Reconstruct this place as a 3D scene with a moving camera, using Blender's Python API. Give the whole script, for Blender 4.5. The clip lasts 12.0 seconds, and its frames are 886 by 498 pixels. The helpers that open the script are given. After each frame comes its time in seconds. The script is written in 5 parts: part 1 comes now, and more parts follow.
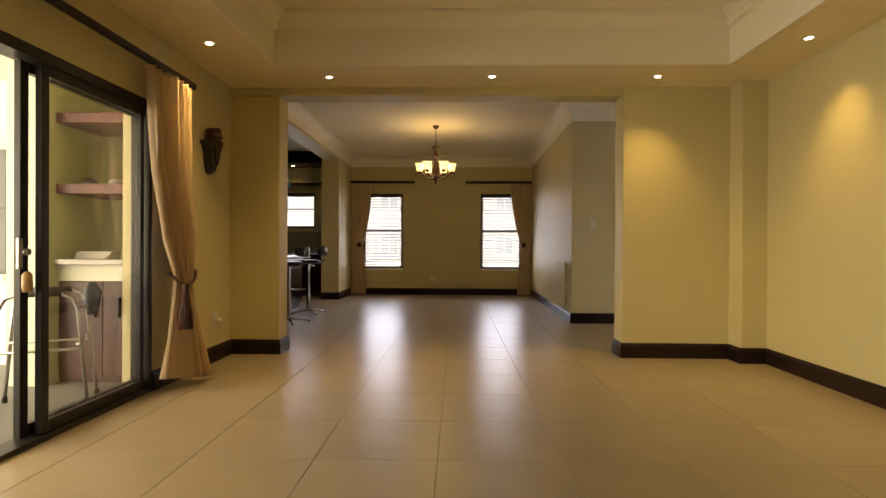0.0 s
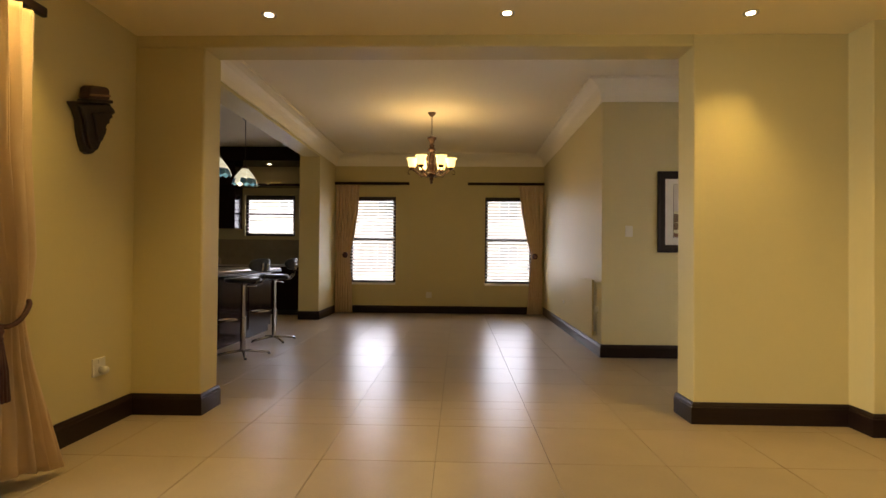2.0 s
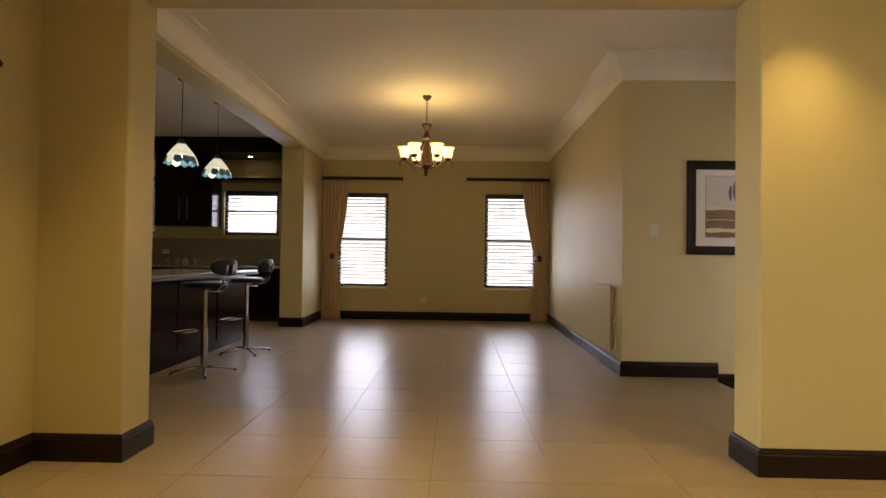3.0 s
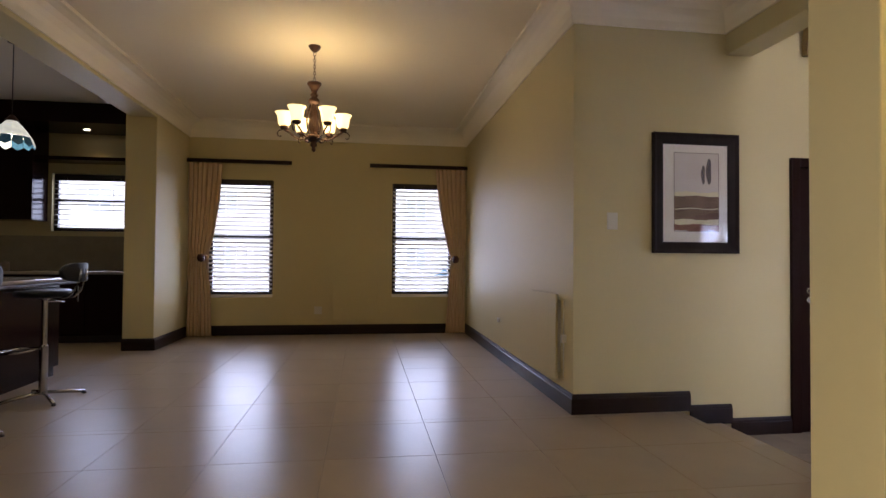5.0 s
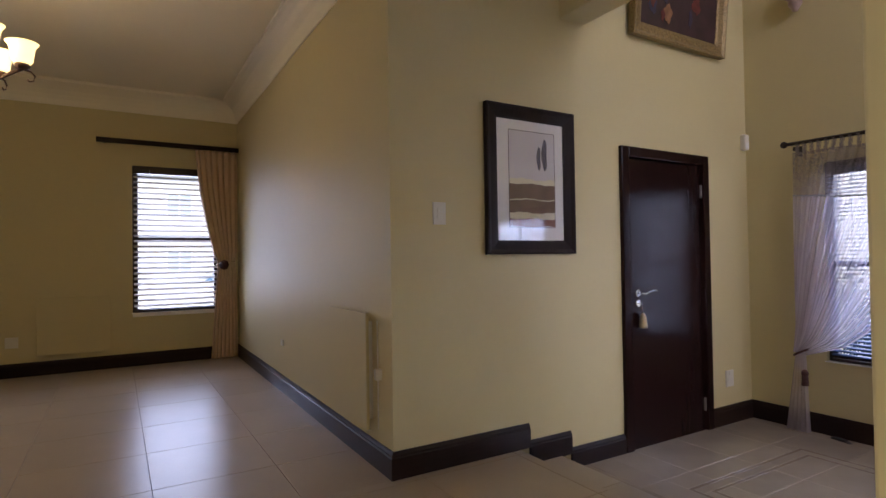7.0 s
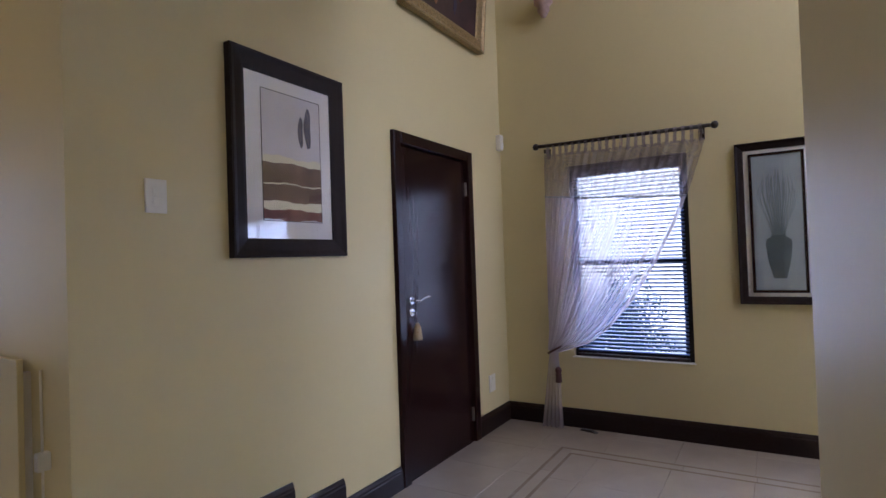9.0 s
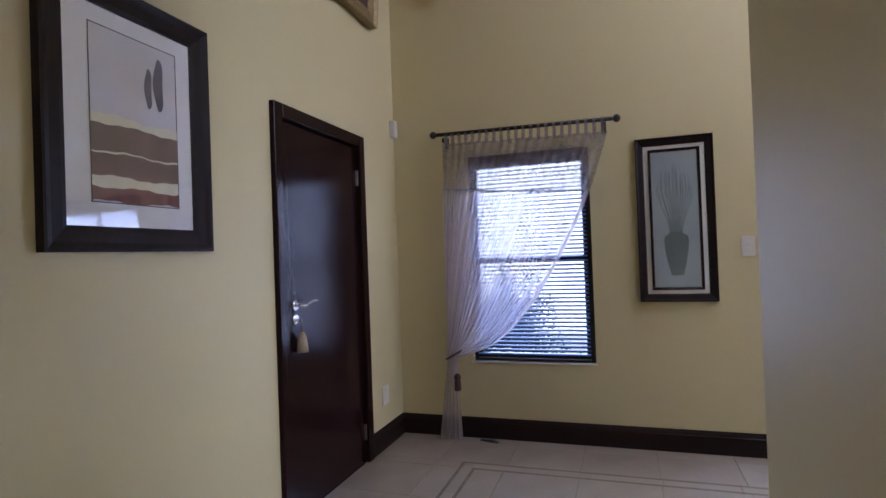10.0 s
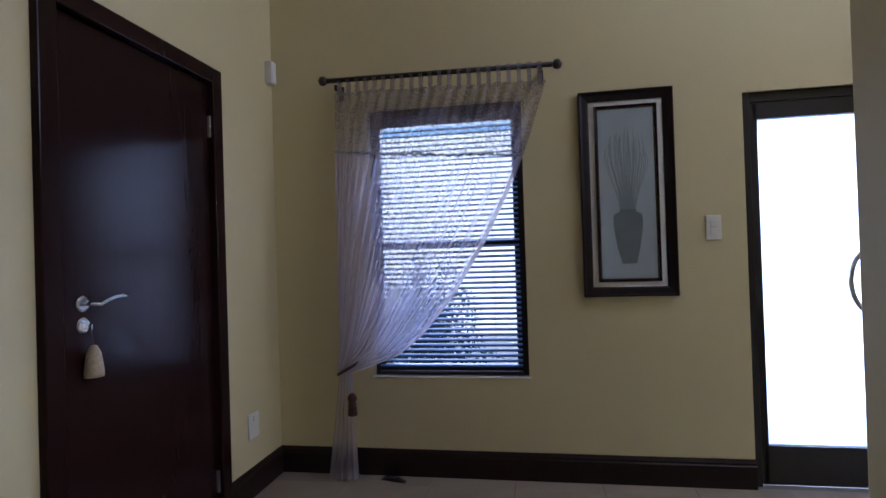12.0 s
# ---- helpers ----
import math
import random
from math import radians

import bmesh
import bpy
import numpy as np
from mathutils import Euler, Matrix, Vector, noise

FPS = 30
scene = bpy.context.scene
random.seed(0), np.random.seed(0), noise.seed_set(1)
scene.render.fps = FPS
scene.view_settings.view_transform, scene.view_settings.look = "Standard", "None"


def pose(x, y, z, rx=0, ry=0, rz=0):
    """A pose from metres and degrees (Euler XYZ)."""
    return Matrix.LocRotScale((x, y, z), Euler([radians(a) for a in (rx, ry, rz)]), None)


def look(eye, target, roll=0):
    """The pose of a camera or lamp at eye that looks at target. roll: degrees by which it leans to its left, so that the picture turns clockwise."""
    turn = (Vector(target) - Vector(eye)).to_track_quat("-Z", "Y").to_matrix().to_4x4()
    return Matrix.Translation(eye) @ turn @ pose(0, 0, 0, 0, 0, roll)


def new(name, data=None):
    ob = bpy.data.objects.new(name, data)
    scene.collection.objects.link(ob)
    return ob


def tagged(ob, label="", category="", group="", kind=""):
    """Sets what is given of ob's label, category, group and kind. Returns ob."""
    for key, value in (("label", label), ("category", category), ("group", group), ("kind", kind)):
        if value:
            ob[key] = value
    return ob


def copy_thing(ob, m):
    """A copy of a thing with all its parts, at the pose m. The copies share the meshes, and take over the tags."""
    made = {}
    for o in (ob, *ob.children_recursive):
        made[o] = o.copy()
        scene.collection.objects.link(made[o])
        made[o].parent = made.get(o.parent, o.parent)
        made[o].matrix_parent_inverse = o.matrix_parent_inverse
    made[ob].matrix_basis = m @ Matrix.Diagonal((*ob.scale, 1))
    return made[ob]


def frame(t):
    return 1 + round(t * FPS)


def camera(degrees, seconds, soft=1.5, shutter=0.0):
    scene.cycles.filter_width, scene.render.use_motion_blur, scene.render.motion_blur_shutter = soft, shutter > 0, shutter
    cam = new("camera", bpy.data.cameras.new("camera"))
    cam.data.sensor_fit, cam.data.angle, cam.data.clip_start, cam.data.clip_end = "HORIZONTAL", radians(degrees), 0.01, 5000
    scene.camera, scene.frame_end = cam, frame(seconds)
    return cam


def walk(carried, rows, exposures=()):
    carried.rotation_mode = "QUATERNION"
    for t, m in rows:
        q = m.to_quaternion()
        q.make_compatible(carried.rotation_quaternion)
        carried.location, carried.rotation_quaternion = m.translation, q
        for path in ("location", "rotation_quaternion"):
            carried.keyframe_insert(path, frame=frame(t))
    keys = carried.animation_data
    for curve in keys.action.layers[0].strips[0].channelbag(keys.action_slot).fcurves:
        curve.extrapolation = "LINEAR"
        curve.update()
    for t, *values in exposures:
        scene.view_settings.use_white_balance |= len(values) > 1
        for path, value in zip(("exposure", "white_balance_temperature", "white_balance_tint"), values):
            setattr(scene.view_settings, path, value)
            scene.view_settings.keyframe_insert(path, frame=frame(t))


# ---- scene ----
cam = camera(78.0, 12.0)
PATH = [
    (0, (1.707, 2.599, 1.078), (1.658, 4.598, 1.071), 0.3),
    (0.5, (1.696, 3.006, 1.078), (1.645, 5.006, 1.082), 0.4),
    (1, (1.719, 3.404, 1.088), (1.669, 5.403, 1.101), 0.5),
    (1.5, (1.754, 3.81, 1.109), (1.7, 5.809, 1.131), 0.4),
    (2, (1.736, 4.238, 1.123), (1.679, 6.237, 1.149), 0.5),
    (2.5, (1.728, 4.665, 1.119), (1.673, 6.664, 1.146), 0.6),
    (2.7, (1.726, 4.837, 1.123), (1.673, 6.836, 1.153), 0.7),
    (4.5, (1.82, 6.27, 1.093), (1.952, 8.266, 1.131), 0.5),
    (5, (1.823, 6.606, 1.122), (2.11, 8.585, 1.162), 0.4),
    (5.5, (1.911, 6.966, 1.143), (2.377, 8.911, 1.18), -0.1),
    (6, (1.983, 7.287, 1.164), (2.623, 9.182, 1.198), -0.4),
    (6.5, (2.038, 7.55, 1.166), (2.866, 9.37, 1.203), -0.6),
    (8.5, (2.338, 8.4, 1.167), (3.911, 9.635, 1.193), -1.7),
    (9, (2.472, 8.506, 1.153), (4.184, 9.54, 1.188), -2.0),
    (9.5, (2.632, 8.641, 1.14), (4.447, 9.482, 1.171), -2.2),
    (10, (2.808, 8.795, 1.132), (4.706, 9.426, 1.156), -2.1),
    (10.5, (3.055, 8.885, 1.128), (4.99, 9.39, 1.147), -2.0),
    (11, (3.289, 8.946, 1.103), (5.239, 9.391, 1.126), -1.9),
    (11.5, (3.514, 8.977, 1.067), (5.479, 9.349, 1.095), -1.8),
    (12, (3.695, 8.944, 1.024), (5.665, 9.285, 1.045), -1.8),
]
walk(cam, [(t, look(eye, target, roll)) for t, eye, target, roll in PATH],
     [(0.0, 0.78, 7500, 10), (2.5, 1.00, 7400, 11), (4.5, 0.88, 5950, 16), (6.5, 0.76, 5900, 16), (9.5, 0.92, 5120, 15), (10.5, 0.84, 5060, 14), (12.0, 0.38, 4950, 12)])

# ---- world and light ----
world = bpy.data.worlds.new("world")
scene.world = world
world.use_nodes = True
wn, wl = world.node_tree.nodes, world.node_tree.links
sky = wn.new("ShaderNodeTexSky")
sky.sky_type = "NISHITA"
sky.sun_disc = False
sky.sun_elevation, sky.sun_rotation = radians(35), radians(227)
wn["Background"].inputs[1].default_value = 0.15
wl.new(sky.outputs[0], wn["Background"].inputs[0])
sun = new("sun", bpy.data.lights.new("sun", "SUN"))
sun.data.energy, sun.data.angle, sun.data.color = 5.0, radians(0.5), (1.0, 0.95, 0.86)
sun.matrix_world = look((0, 0, 0), (0.60, 0.55, -0.58))

DOWN_W, CHAND_W = 34, 16   # watts of one downlight, of the chandelier
WARM, DAY = (1.0, 0.70, 0.255), (0.72, 0.77, 1.0)
SOFT = (0.92, 0.85, 0.94)


def area_lamp(name, eye, target, sx, sy, watts, color):
    d = bpy.data.lights.new(name, "AREA")
    d.shape, d.size, d.size_y, d.energy, d.color = "RECTANGLE", sx, sy, watts, color
    ob = new(name, d)
    ob.matrix_world = look(eye, target)
    return ob


# lamps that stand in for the sky's light coming in through openings
area_lamp("sky_stand_in", (0.05, 15.28, 1.45), (0.05, 10, 1.1), 0.85, 1.6, 25, DAY)
area_lamp("sky_stand_in", (2.72, 15.28, 1.45), (2.72, 10, 1.1), 0.85, 1.6, 23, DAY)
area_lamp("sky_stand_in", (-2.0, 15.3, 1.9), (-2.0, 12, 1.2), 0.95, 0.75, 13, DAY)
area_lamp("sky_stand_in", (6.95, 9.44, 1.1), (3, 9.44, 0.8), 0.8, 1.4, 19, DAY)
area_lamp("sky_stand_in", (6.95, 7.33, 0.85), (4, 7.6, 0.3), 1.0, 1.6, 60, DAY)
# the next two fill high unseen openings, added to brighten the hall
area_lamp("sky_stand_in", (5.75, 2.03, 3.85), (5.3, 9.4, 1.4), 1.55, 1.45, 44, SOFT)
area_lamp("sky_stand_in", (4.80, 6.4, 4.15), (6.68, 8.2, 2.2), 1.8, 0.9, 30, SOFT)
area_lamp("patio_daylight", (-4.3, 4.1, 1.35), (0, 4.3, 1.05), 5.0, 2.4, 215, (1.0, 0.91, 0.68))

# ---- materials ----


def mat(name, color, rough=0.6, metal=0.0, vary=0.08, scale=6.0, bump=0.0, bscale=60.0, coat=0.0, per_object=0.0, fine=0.04, spec=0.5, emit=None, strength=0.0, sheen=0.0, trans=0.0, dark=None):
    m = bpy.data.materials.new(name)
    m.use_nodes = True
    n, l = m.node_tree.nodes, m.node_tree.links
    p = n["Principled BSDF"]
    p.inputs["Roughness"].default_value = rough
    p.inputs["Metallic"].default_value = metal
    p.inputs["Coat Weight"].default_value = coat
    p.inputs["Coat Roughness"].default_value = 0.12
    p.inputs["Specular IOR Level"].default_value = spec
    p.inputs["Sheen Weight"].default_value = sheen
    p.inputs["Transmission Weight"].default_value = trans
    tc = n.new("ShaderNodeTexCoord")
    big = n.new("ShaderNodeTexNoise")
    big.inputs["Scale"].default_value = scale
    big.inputs["Detail"].default_value = 5
    l.new(tc.outputs["Object"], big.inputs["Vector"])
    small = n.new("ShaderNodeTexNoise")
    small.inputs["Scale"].default_value = scale * 22
    small.inputs["Detail"].default_value = 2
    l.new(tc.outputs["Object"], small.inputs["Vector"])
    lo = [c * (1 - vary * 1.6) for c in color] if dark is None else dark
    hi = [min(1, c * (1 + vary)) for c in color]
    mix = n.new("ShaderNodeMix")
    mix.data_type = "RGBA"
    mix.inputs[6].default_value, mix.inputs[7].default_value = (*lo, 1), (*hi, 1)
    l.new(big.outputs["Fac"], mix.inputs[0])
    hsv = n.new("ShaderNodeHueSaturation")
    l.new(mix.outputs[2], hsv.inputs["Color"])
    val = n.new("ShaderNodeMath")
    val.operation = "MULTIPLY_ADD"
    l.new(small.outputs["Fac"], val.inputs[0])
    val.inputs[1].default_value, val.inputs[2].default_value = fine * 2, 1 - fine
    last = val
    if per_object:
        info = n.new("ShaderNodeObjectInfo")
        add = n.new("ShaderNodeMath")
        add.operation = "MULTIPLY_ADD"
        l.new(info.outputs["Random"], add.inputs[0])
        add.inputs[1].default_value = per_object
        l.new(val.outputs[0], add.inputs[2])
        last = add
    l.new(last.outputs[0], hsv.inputs["Value"])
    l.new(hsv.outputs[0], p.inputs["Base Color"])
    if bump:
        bn = n.new("ShaderNodeTexNoise")
        bn.inputs["Scale"].default_value = bscale
        bn.inputs["Detail"].default_value = 3
        l.new(tc.outputs["Object"], bn.inputs["Vector"])
        b = n.new("ShaderNodeBump")
        b.inputs["Strength"].default_value = bump
        b.inputs["Distance"].default_value = 0.004
        l.new(bn.outputs["Fac"], b.inputs["Height"])
        l.new(b.outputs[0], p.inputs["Normal"])
    if emit:
        p.inputs["Emission Color"].default_value = (*emit, 1)
        p.inputs["Emission Strength"].default_value = strength
    return m


def wood(name, color, rough=0.3, coat=0.3, scale=3.0, axis=2, grain=1.0):
    m = mat(name, color, rough, coat=coat, vary=0.05, scale=scale)
    n, l = m.node_tree.nodes, m.node_tree.links
    tc = n.new("ShaderNodeTexCoord")
    mp = n.new("ShaderNodeMapping")
    s = [18.0, 18.0, 18.0]
    s[axis] = 1.2
    mp.inputs["Scale"].default_value = s
    l.new(tc.outputs["Object"], mp.inputs["Vector"])
    g = n.new("ShaderNodeTexNoise")
    g.inputs["Scale"].default_value, g.inputs["Detail"].default_value = scale, 6
    g.inputs["Distortion"].default_value = 0.6
    l.new(mp.outputs[0], g.inputs["Vector"])
    mix = next(k for k in n if k.bl_idname == "ShaderNodeMix")
    mix.inputs[6].default_value = (*[c * (1 - 0.45 * grain) for c in color], 1)
    mix.inputs[7].default_value = (*[min(1, c * (1 + 0.35 * grain)) for c in color], 1)
    l.new(g.outputs["Fac"], mix.inputs[0])
    return m


def glass_mat(name, tint=(1, 1, 1), rough=0.0, mixing=0.12):
    """Thin pane: mostly clear, with a gloss that grows at glancing angles."""
    m = bpy.data.materials.new(name)
    m.use_nodes = True
    n, l = m.node_tree.nodes, m.node_tree.links
    n.remove(n["Principled BSDF"])
    t = n.new("ShaderNodeBsdfTransparent")
    t.inputs[0].default_value = (*tint, 1)
    g = n.new("ShaderNodeBsdfGlossy")
    g.inputs["Roughness"].default_value = rough
    lw = n.new("ShaderNodeLayerWeight")
    lw.inputs[0].default_value = 0.5
    pw = n.new("ShaderNodeMath")
    pw.operation = "POWER"
    pw.inputs[1].default_value = 5
    l.new(lw.outputs["Facing"], pw.inputs[0])
    f = n.new("ShaderNodeMath")
    f.operation = "MULTIPLY_ADD"
    f.inputs[1].default_value, f.inputs[2].default_value = 0.93, 0.045
    l.new(pw.outputs[0], f.inputs[0])
    x = n.new("ShaderNodeMixShader")
    l.new(f.outputs[0], x.inputs[0])
    l.new(t.outputs[0], x.inputs[1])
    l.new(g.outputs[0], x.inputs[2])
    l.new(x.outputs[0], n["Material Output"].inputs[0])
    return m


M_WALL = mat("wall_paint", (0.59, 0.51, 0.285), 0.5, vary=0.03, scale=1.3, bump=0.12, bscale=180, fine=0.015, spec=0.24)
M_CEIL = mat("ceiling_paint", (0.86, 0.79, 0.65), 0.7, vary=0.02, scale=1.0, bump=0.06, bscale=160, fine=0.01)
M_SOFF = mat("soffit_paint", (0.80, 0.69, 0.46), 0.6, vary=0.02, scale=1.0, bump=0.06, bscale=160, fine=0.01)
M_CORN = mat("cornice_paint", (0.84, 0.78, 0.65), 0.5, vary=0.02, scale=2.0, fine=0.01)
M_TILE = mat("porcelain_tile", (0.36, 0.29, 0.21), 0.30, vary=0.10, scale=2.6, bump=0.03, bscale=25, per_object=0.06, fine=0.05, spec=0.30)
M_GROUT = mat("tile_grout", (0.16, 0.13, 0.10), 0.85, vary=0.1, scale=5)
M_MARBLE = mat("hall_marble_tile", (0.33, 0.28, 0.22), 0.14, vary=0.12, scale=5, per_object=0.08, fine=0.05, dark=(0.27, 0.22, 0.17))
M_INLAY = mat("brown_marble_inlay", (0.23, 0.175, 0.125), 0.14, vary=0.25, scale=9, fine=0.06)
M_SKIRT = wood("dark_skirting_wood", (0.016, 0.008, 0.0075), 0.36, 0.15, axis=0)
M_DARK = wood("dark_mahogany", (0.017, 0.007, 0.0065), 0.17, 0.0, grain=0.35)
M_DARK.node_tree.nodes["Principled BSDF"].inputs["Specular IOR Level"].default_value = 0.13
M_SKIRT.node_tree.nodes["Principled BSDF"].inputs["Specular IOR Level"].default_value = 0.2
M_PFRAME = wood("picture_frame_wood", (0.017, 0.010, 0.010), 0.45, 0.0)
M_PFRAME.node_tree.nodes["Principled BSDF"].inputs["Specular IOR Level"].default_value = 0.15
M_MAHOG = wood("red_mahogany", (0.10, 0.022, 0.016), 0.5, 0.0)
M_FRAME = wood("window_frame_wood", (0.022, 0.011, 0.009), 0.35, 0.15)
M_BLACK = mat("black_aluminium", (0.018, 0.014, 0.012), 0.35, metal=0.2, vary=0.05)
M_CURT = mat("cream_curtain_cloth", (0.60, 0.44, 0.29), 0.75, vary=0.06, scale=10, bump=0.25, bscale=500, sheen=0.3)
M_CORD = mat("brown_cord", (0.07, 0.022, 0.02), 0.7, vary=0.3, scale=60, bump=0.5, bscale=300)
M_WHITE = mat("white_plastic", (0.66, 0.63, 0.57), 0.35, vary=0.02)
M_CHROME = mat("chrome", (0.50, 0.49, 0.50), 0.2, metal=1.0, vary=0.02)
M_BRONZE = mat("bronze_finish", (0.075, 0.036, 0.025), 0.45, metal=0.4, vary=0.35, scale=20, bump=0.3, bscale=120)
M_STONE = mat("grey_granite", (0.36, 0.32, 0.29), 0.12, vary=0.2, scale=40, fine=0.2)
M_LEATHER = mat("black_leather", (0.010, 0.010, 0.011), 0.38, vary=0.1, bump=0.3, bscale=220, spec=0.3)
M_BLIND = mat("white_wood_slat", (0.42, 0.38, 0.34), 0.4, vary=0.04, scale=14)
M_BLINDD = mat("mahogany_slat", (0.12, 0.035, 0.03), 0.35, vary=0.1, scale=14)
M_PAPER = mat("mat_board", (0.72, 0.70, 0.70), 0.8, vary=0.02)
M_GLASS = glass_mat("window_glass")
M_OUT = mat("outside_plaster", (0.84, 0.83, 0.80), 0.8, vary=0.06, scale=1.5)
M_PAVE = mat("outside_paving", (0.62, 0.60, 0.57), 0.8, vary=0.12, scale=3)
M_GRASS = mat("garden_green", (0.045, 0.085, 0.075), 0.9, vary=0.4, scale=12)

# ---- helpers for shapes ----


def done(name, bm, material, parent=None, label="", smooth=False, bevel=0.0, category="", group="", kind=""):
    me = bpy.data.meshes.new(name)
    bmesh.ops.recalc_face_normals(bm, faces=bm.faces[:])
    if smooth:
        for f in bm.faces:
            f.smooth = True
    bm.to_mesh(me)
    bm.free()
    me.materials.append(material)
    ob = new(name, me)
    if parent:
        ob.parent = parent
    if bevel:
        b = ob.modifiers.new("bevel", "BEVEL")
        b.width, b.segments, b.limit_method = bevel, 2, "ANGLE"
    return tagged(ob, label, category, group, kind)


def part(name, bm, material, parent, label="", smooth=False, bevel=0.0):
    return done(name, bm, material, parent, label, smooth, bevel)


def thing(name, x, y, z, label, category, group="", rz=0):
    ob = new(name)
    ob.matrix_world = pose(x, y, z, 0, 0, rz)
    return tagged(ob, label, category, group)


def box(bm, x0, x1, y0, y1, z0, z1):
    v = [bm.verts.new((x, y, z)) for z in (z0, z1) for y in (y0, y1) for x in (x0, x1)]
    for f in ((0, 2, 3, 1), (4, 5, 7, 6), (0, 1, 5, 4), (2, 6, 7, 3), (0, 4, 6, 2), (1, 3, 7, 5)):
        bm.faces.new([v[i] for i in f])
    return bm


def boxes(*b):
    bm = bmesh.new()
    for k in b:
        box(bm, *k)
    return bm


def lathe(bm, profile, seg=24, cx=0, cy=0, cz=0, wob=None):
    """Turn (radius, z) pairs about the z axis."""
    rings = []
    for r, z in profile:
        rings.append([bm.verts.new((cx + r * (wob(a) if wob else 1) * math.cos(a), cy + r * (wob(a) if wob else 1) * math.sin(a), cz + z)) for a in (2 * math.pi * i / seg for i in range(seg))])
    for a, b in zip(rings, rings[1:]):
        for i in range(seg):
            bm.faces.new((a[i], a[(i + 1) % seg], b[(i + 1) % seg], b[i]))
    if profile[0][0] > 0.0005:
        bm.faces.new(rings[0][::-1])
    if profile[-1][0] > 0.0005:
        bm.faces.new(rings[-1])
    return bm


def tube(bm, pts, r, seg=10, closed=False, taper=None):
    """A round bar along points."""
    pts = [Vector(p) for p in pts]
    rings, up = [], Vector((0.13, 0.21, 1)).normalized()
    n = len(pts)
    for i, p in enumerate(pts):
        d = (pts[(i + 1) % n] - pts[i - 1]) if closed else (pts[min(i + 1, n - 1)] - pts[max(i - 1, 0)])
        d.normalize()
        if abs(d.dot(up)) > 0.95:
            up = Vector((1, 0.2, 0.1)).normalized()
        a = d.cross(up).normalized()
        b = d.cross(a)
        rr = r * (taper(i / max(1, n - 1)) if taper else 1)
        rings.append([bm.verts.new(p + a * rr * math.cos(t) + b * rr * math.sin(t)) for t in (2 * math.pi * k / seg for k in range(seg))])
    for i in range(n if closed else n - 1):
        a, b = rings[i], rings[(i + 1) % n]
        for k in range(seg):
            bm.faces.new((a[k], a[(k + 1) % seg], b[(k + 1) % seg], b[k]))
    if not closed:
        bm.faces.new(rings[0][::-1])
        bm.faces.new(rings[-1])
    return bm


def sweep(bm, profile, path, z=0.0, closed=False):
    """Carry a closed (offset to the left, height) profile along a plan path, with mitred corners."""
    p = [Vector(q) for q in path]
    n = len(p)
    rows = []
    for i in range(n):
        a = (p[i] - p[i - 1]).normalized() if (i > 0 or closed) else None
        b = (p[(i + 1) % n] - p[i]).normalized() if (i < n - 1 or closed) else None
        a, b = a or b, b or a
        na, nb = Vector((-a.y, a.x)), Vector((-b.y, b.x))
        m = (na + nb).normalized()
        m = m / max(0.2, m.dot(na))
        rows.append([bm.verts.new((p[i].x + m.x * d, p[i].y + m.y * d, z + h)) for d, h in profile])
    k = len(profile)
    for i in range(n if closed else n - 1):
        a, b = rows[i], rows[(i + 1) % n]
        for j in range(k):
            bm.faces.new((a[j], a[(j + 1) % k], b[(j + 1) % k], b[j]))
    if not closed:
        bm.faces.new(rows[0][::-1])
        bm.faces.new(rows[-1])
    return bm


def prism(bm, poly, y0, y1, axis="y"):
    """Extrude a polygon of pairs. axis y: pairs are (x, z); axis x: pairs are (y, z)."""
    mk = (lambda a, b, c: (a, c, b)) if axis == "y" else (lambda a, b, c: (c, a, b))
    r0 = [bm.verts.new(mk(a, b, y0)) for a, b in poly]
    r1 = [bm.verts.new(mk(a, b, y1)) for a, b in poly]
    n = len(poly)
    bm.faces.new(r0[::-1])
    bm.faces.new(r1)
    for i in range(n):
        bm.faces.new((r0[i], r0[(i + 1) % n], r1[(i + 1) % n], r1[i]))
    return bm


# ---- plan ----
XL, XR = -0.55, 4.62            # living room side walls
YF, YB2 = 8.02, 8.29            # cross wall faces
OX0, OX1, OZ = -0.06, 3.34, 2.58  # opening in the cross wall
CZ = 2.66                       # living room ceiling
DZ = 3.12                       # dining room ceiling
DX, DY = 3.35, 10.45            # dining room corner
DXF = 3.392                     # the same side wall where it meets the far wall
YN = 14.95                      # far wall
KX, KY, KX2 = -0.69, 13.70, -1.05  # column by the kitchen
HX, HF, HZ = 6.68, -0.2, 5.3    # hall far wall, hall floor, hall ceiling
TOP = 5.4

# walls
done("wall_living_room", boxes((XL - 0.22, XL, -1.5, 3.6, 0, CZ + .5), (XL - 0.22, XL, 3.6, 6.60, 2.14, CZ + .5), (XL - 0.22, XL, 6.60, YF, 0, CZ + .5)), M_WALL, kind="structure")
# the gap from 3.6 to 4.7 m is unseen, added for a hall lamp
done("wall_living_room", boxes((XR, XR + 0.13, -1.5, 7.80, HF, 3.6), (XR, XR + 0.13, -1.5, 5.45, 3.6, 4.7), (XR, XR + 0.13, 7.35, 7.80, 3.6, 4.7), (XR, XR + 0.13, -1.5, 7.80, 4.7, TOP)), M_WALL, kind="structure")
done("wall_living_room", boxes((XL - 0.22, XR + 0.13, -1.7, -1.5, 0, CZ + .5)), M_WALL, kind="structure")


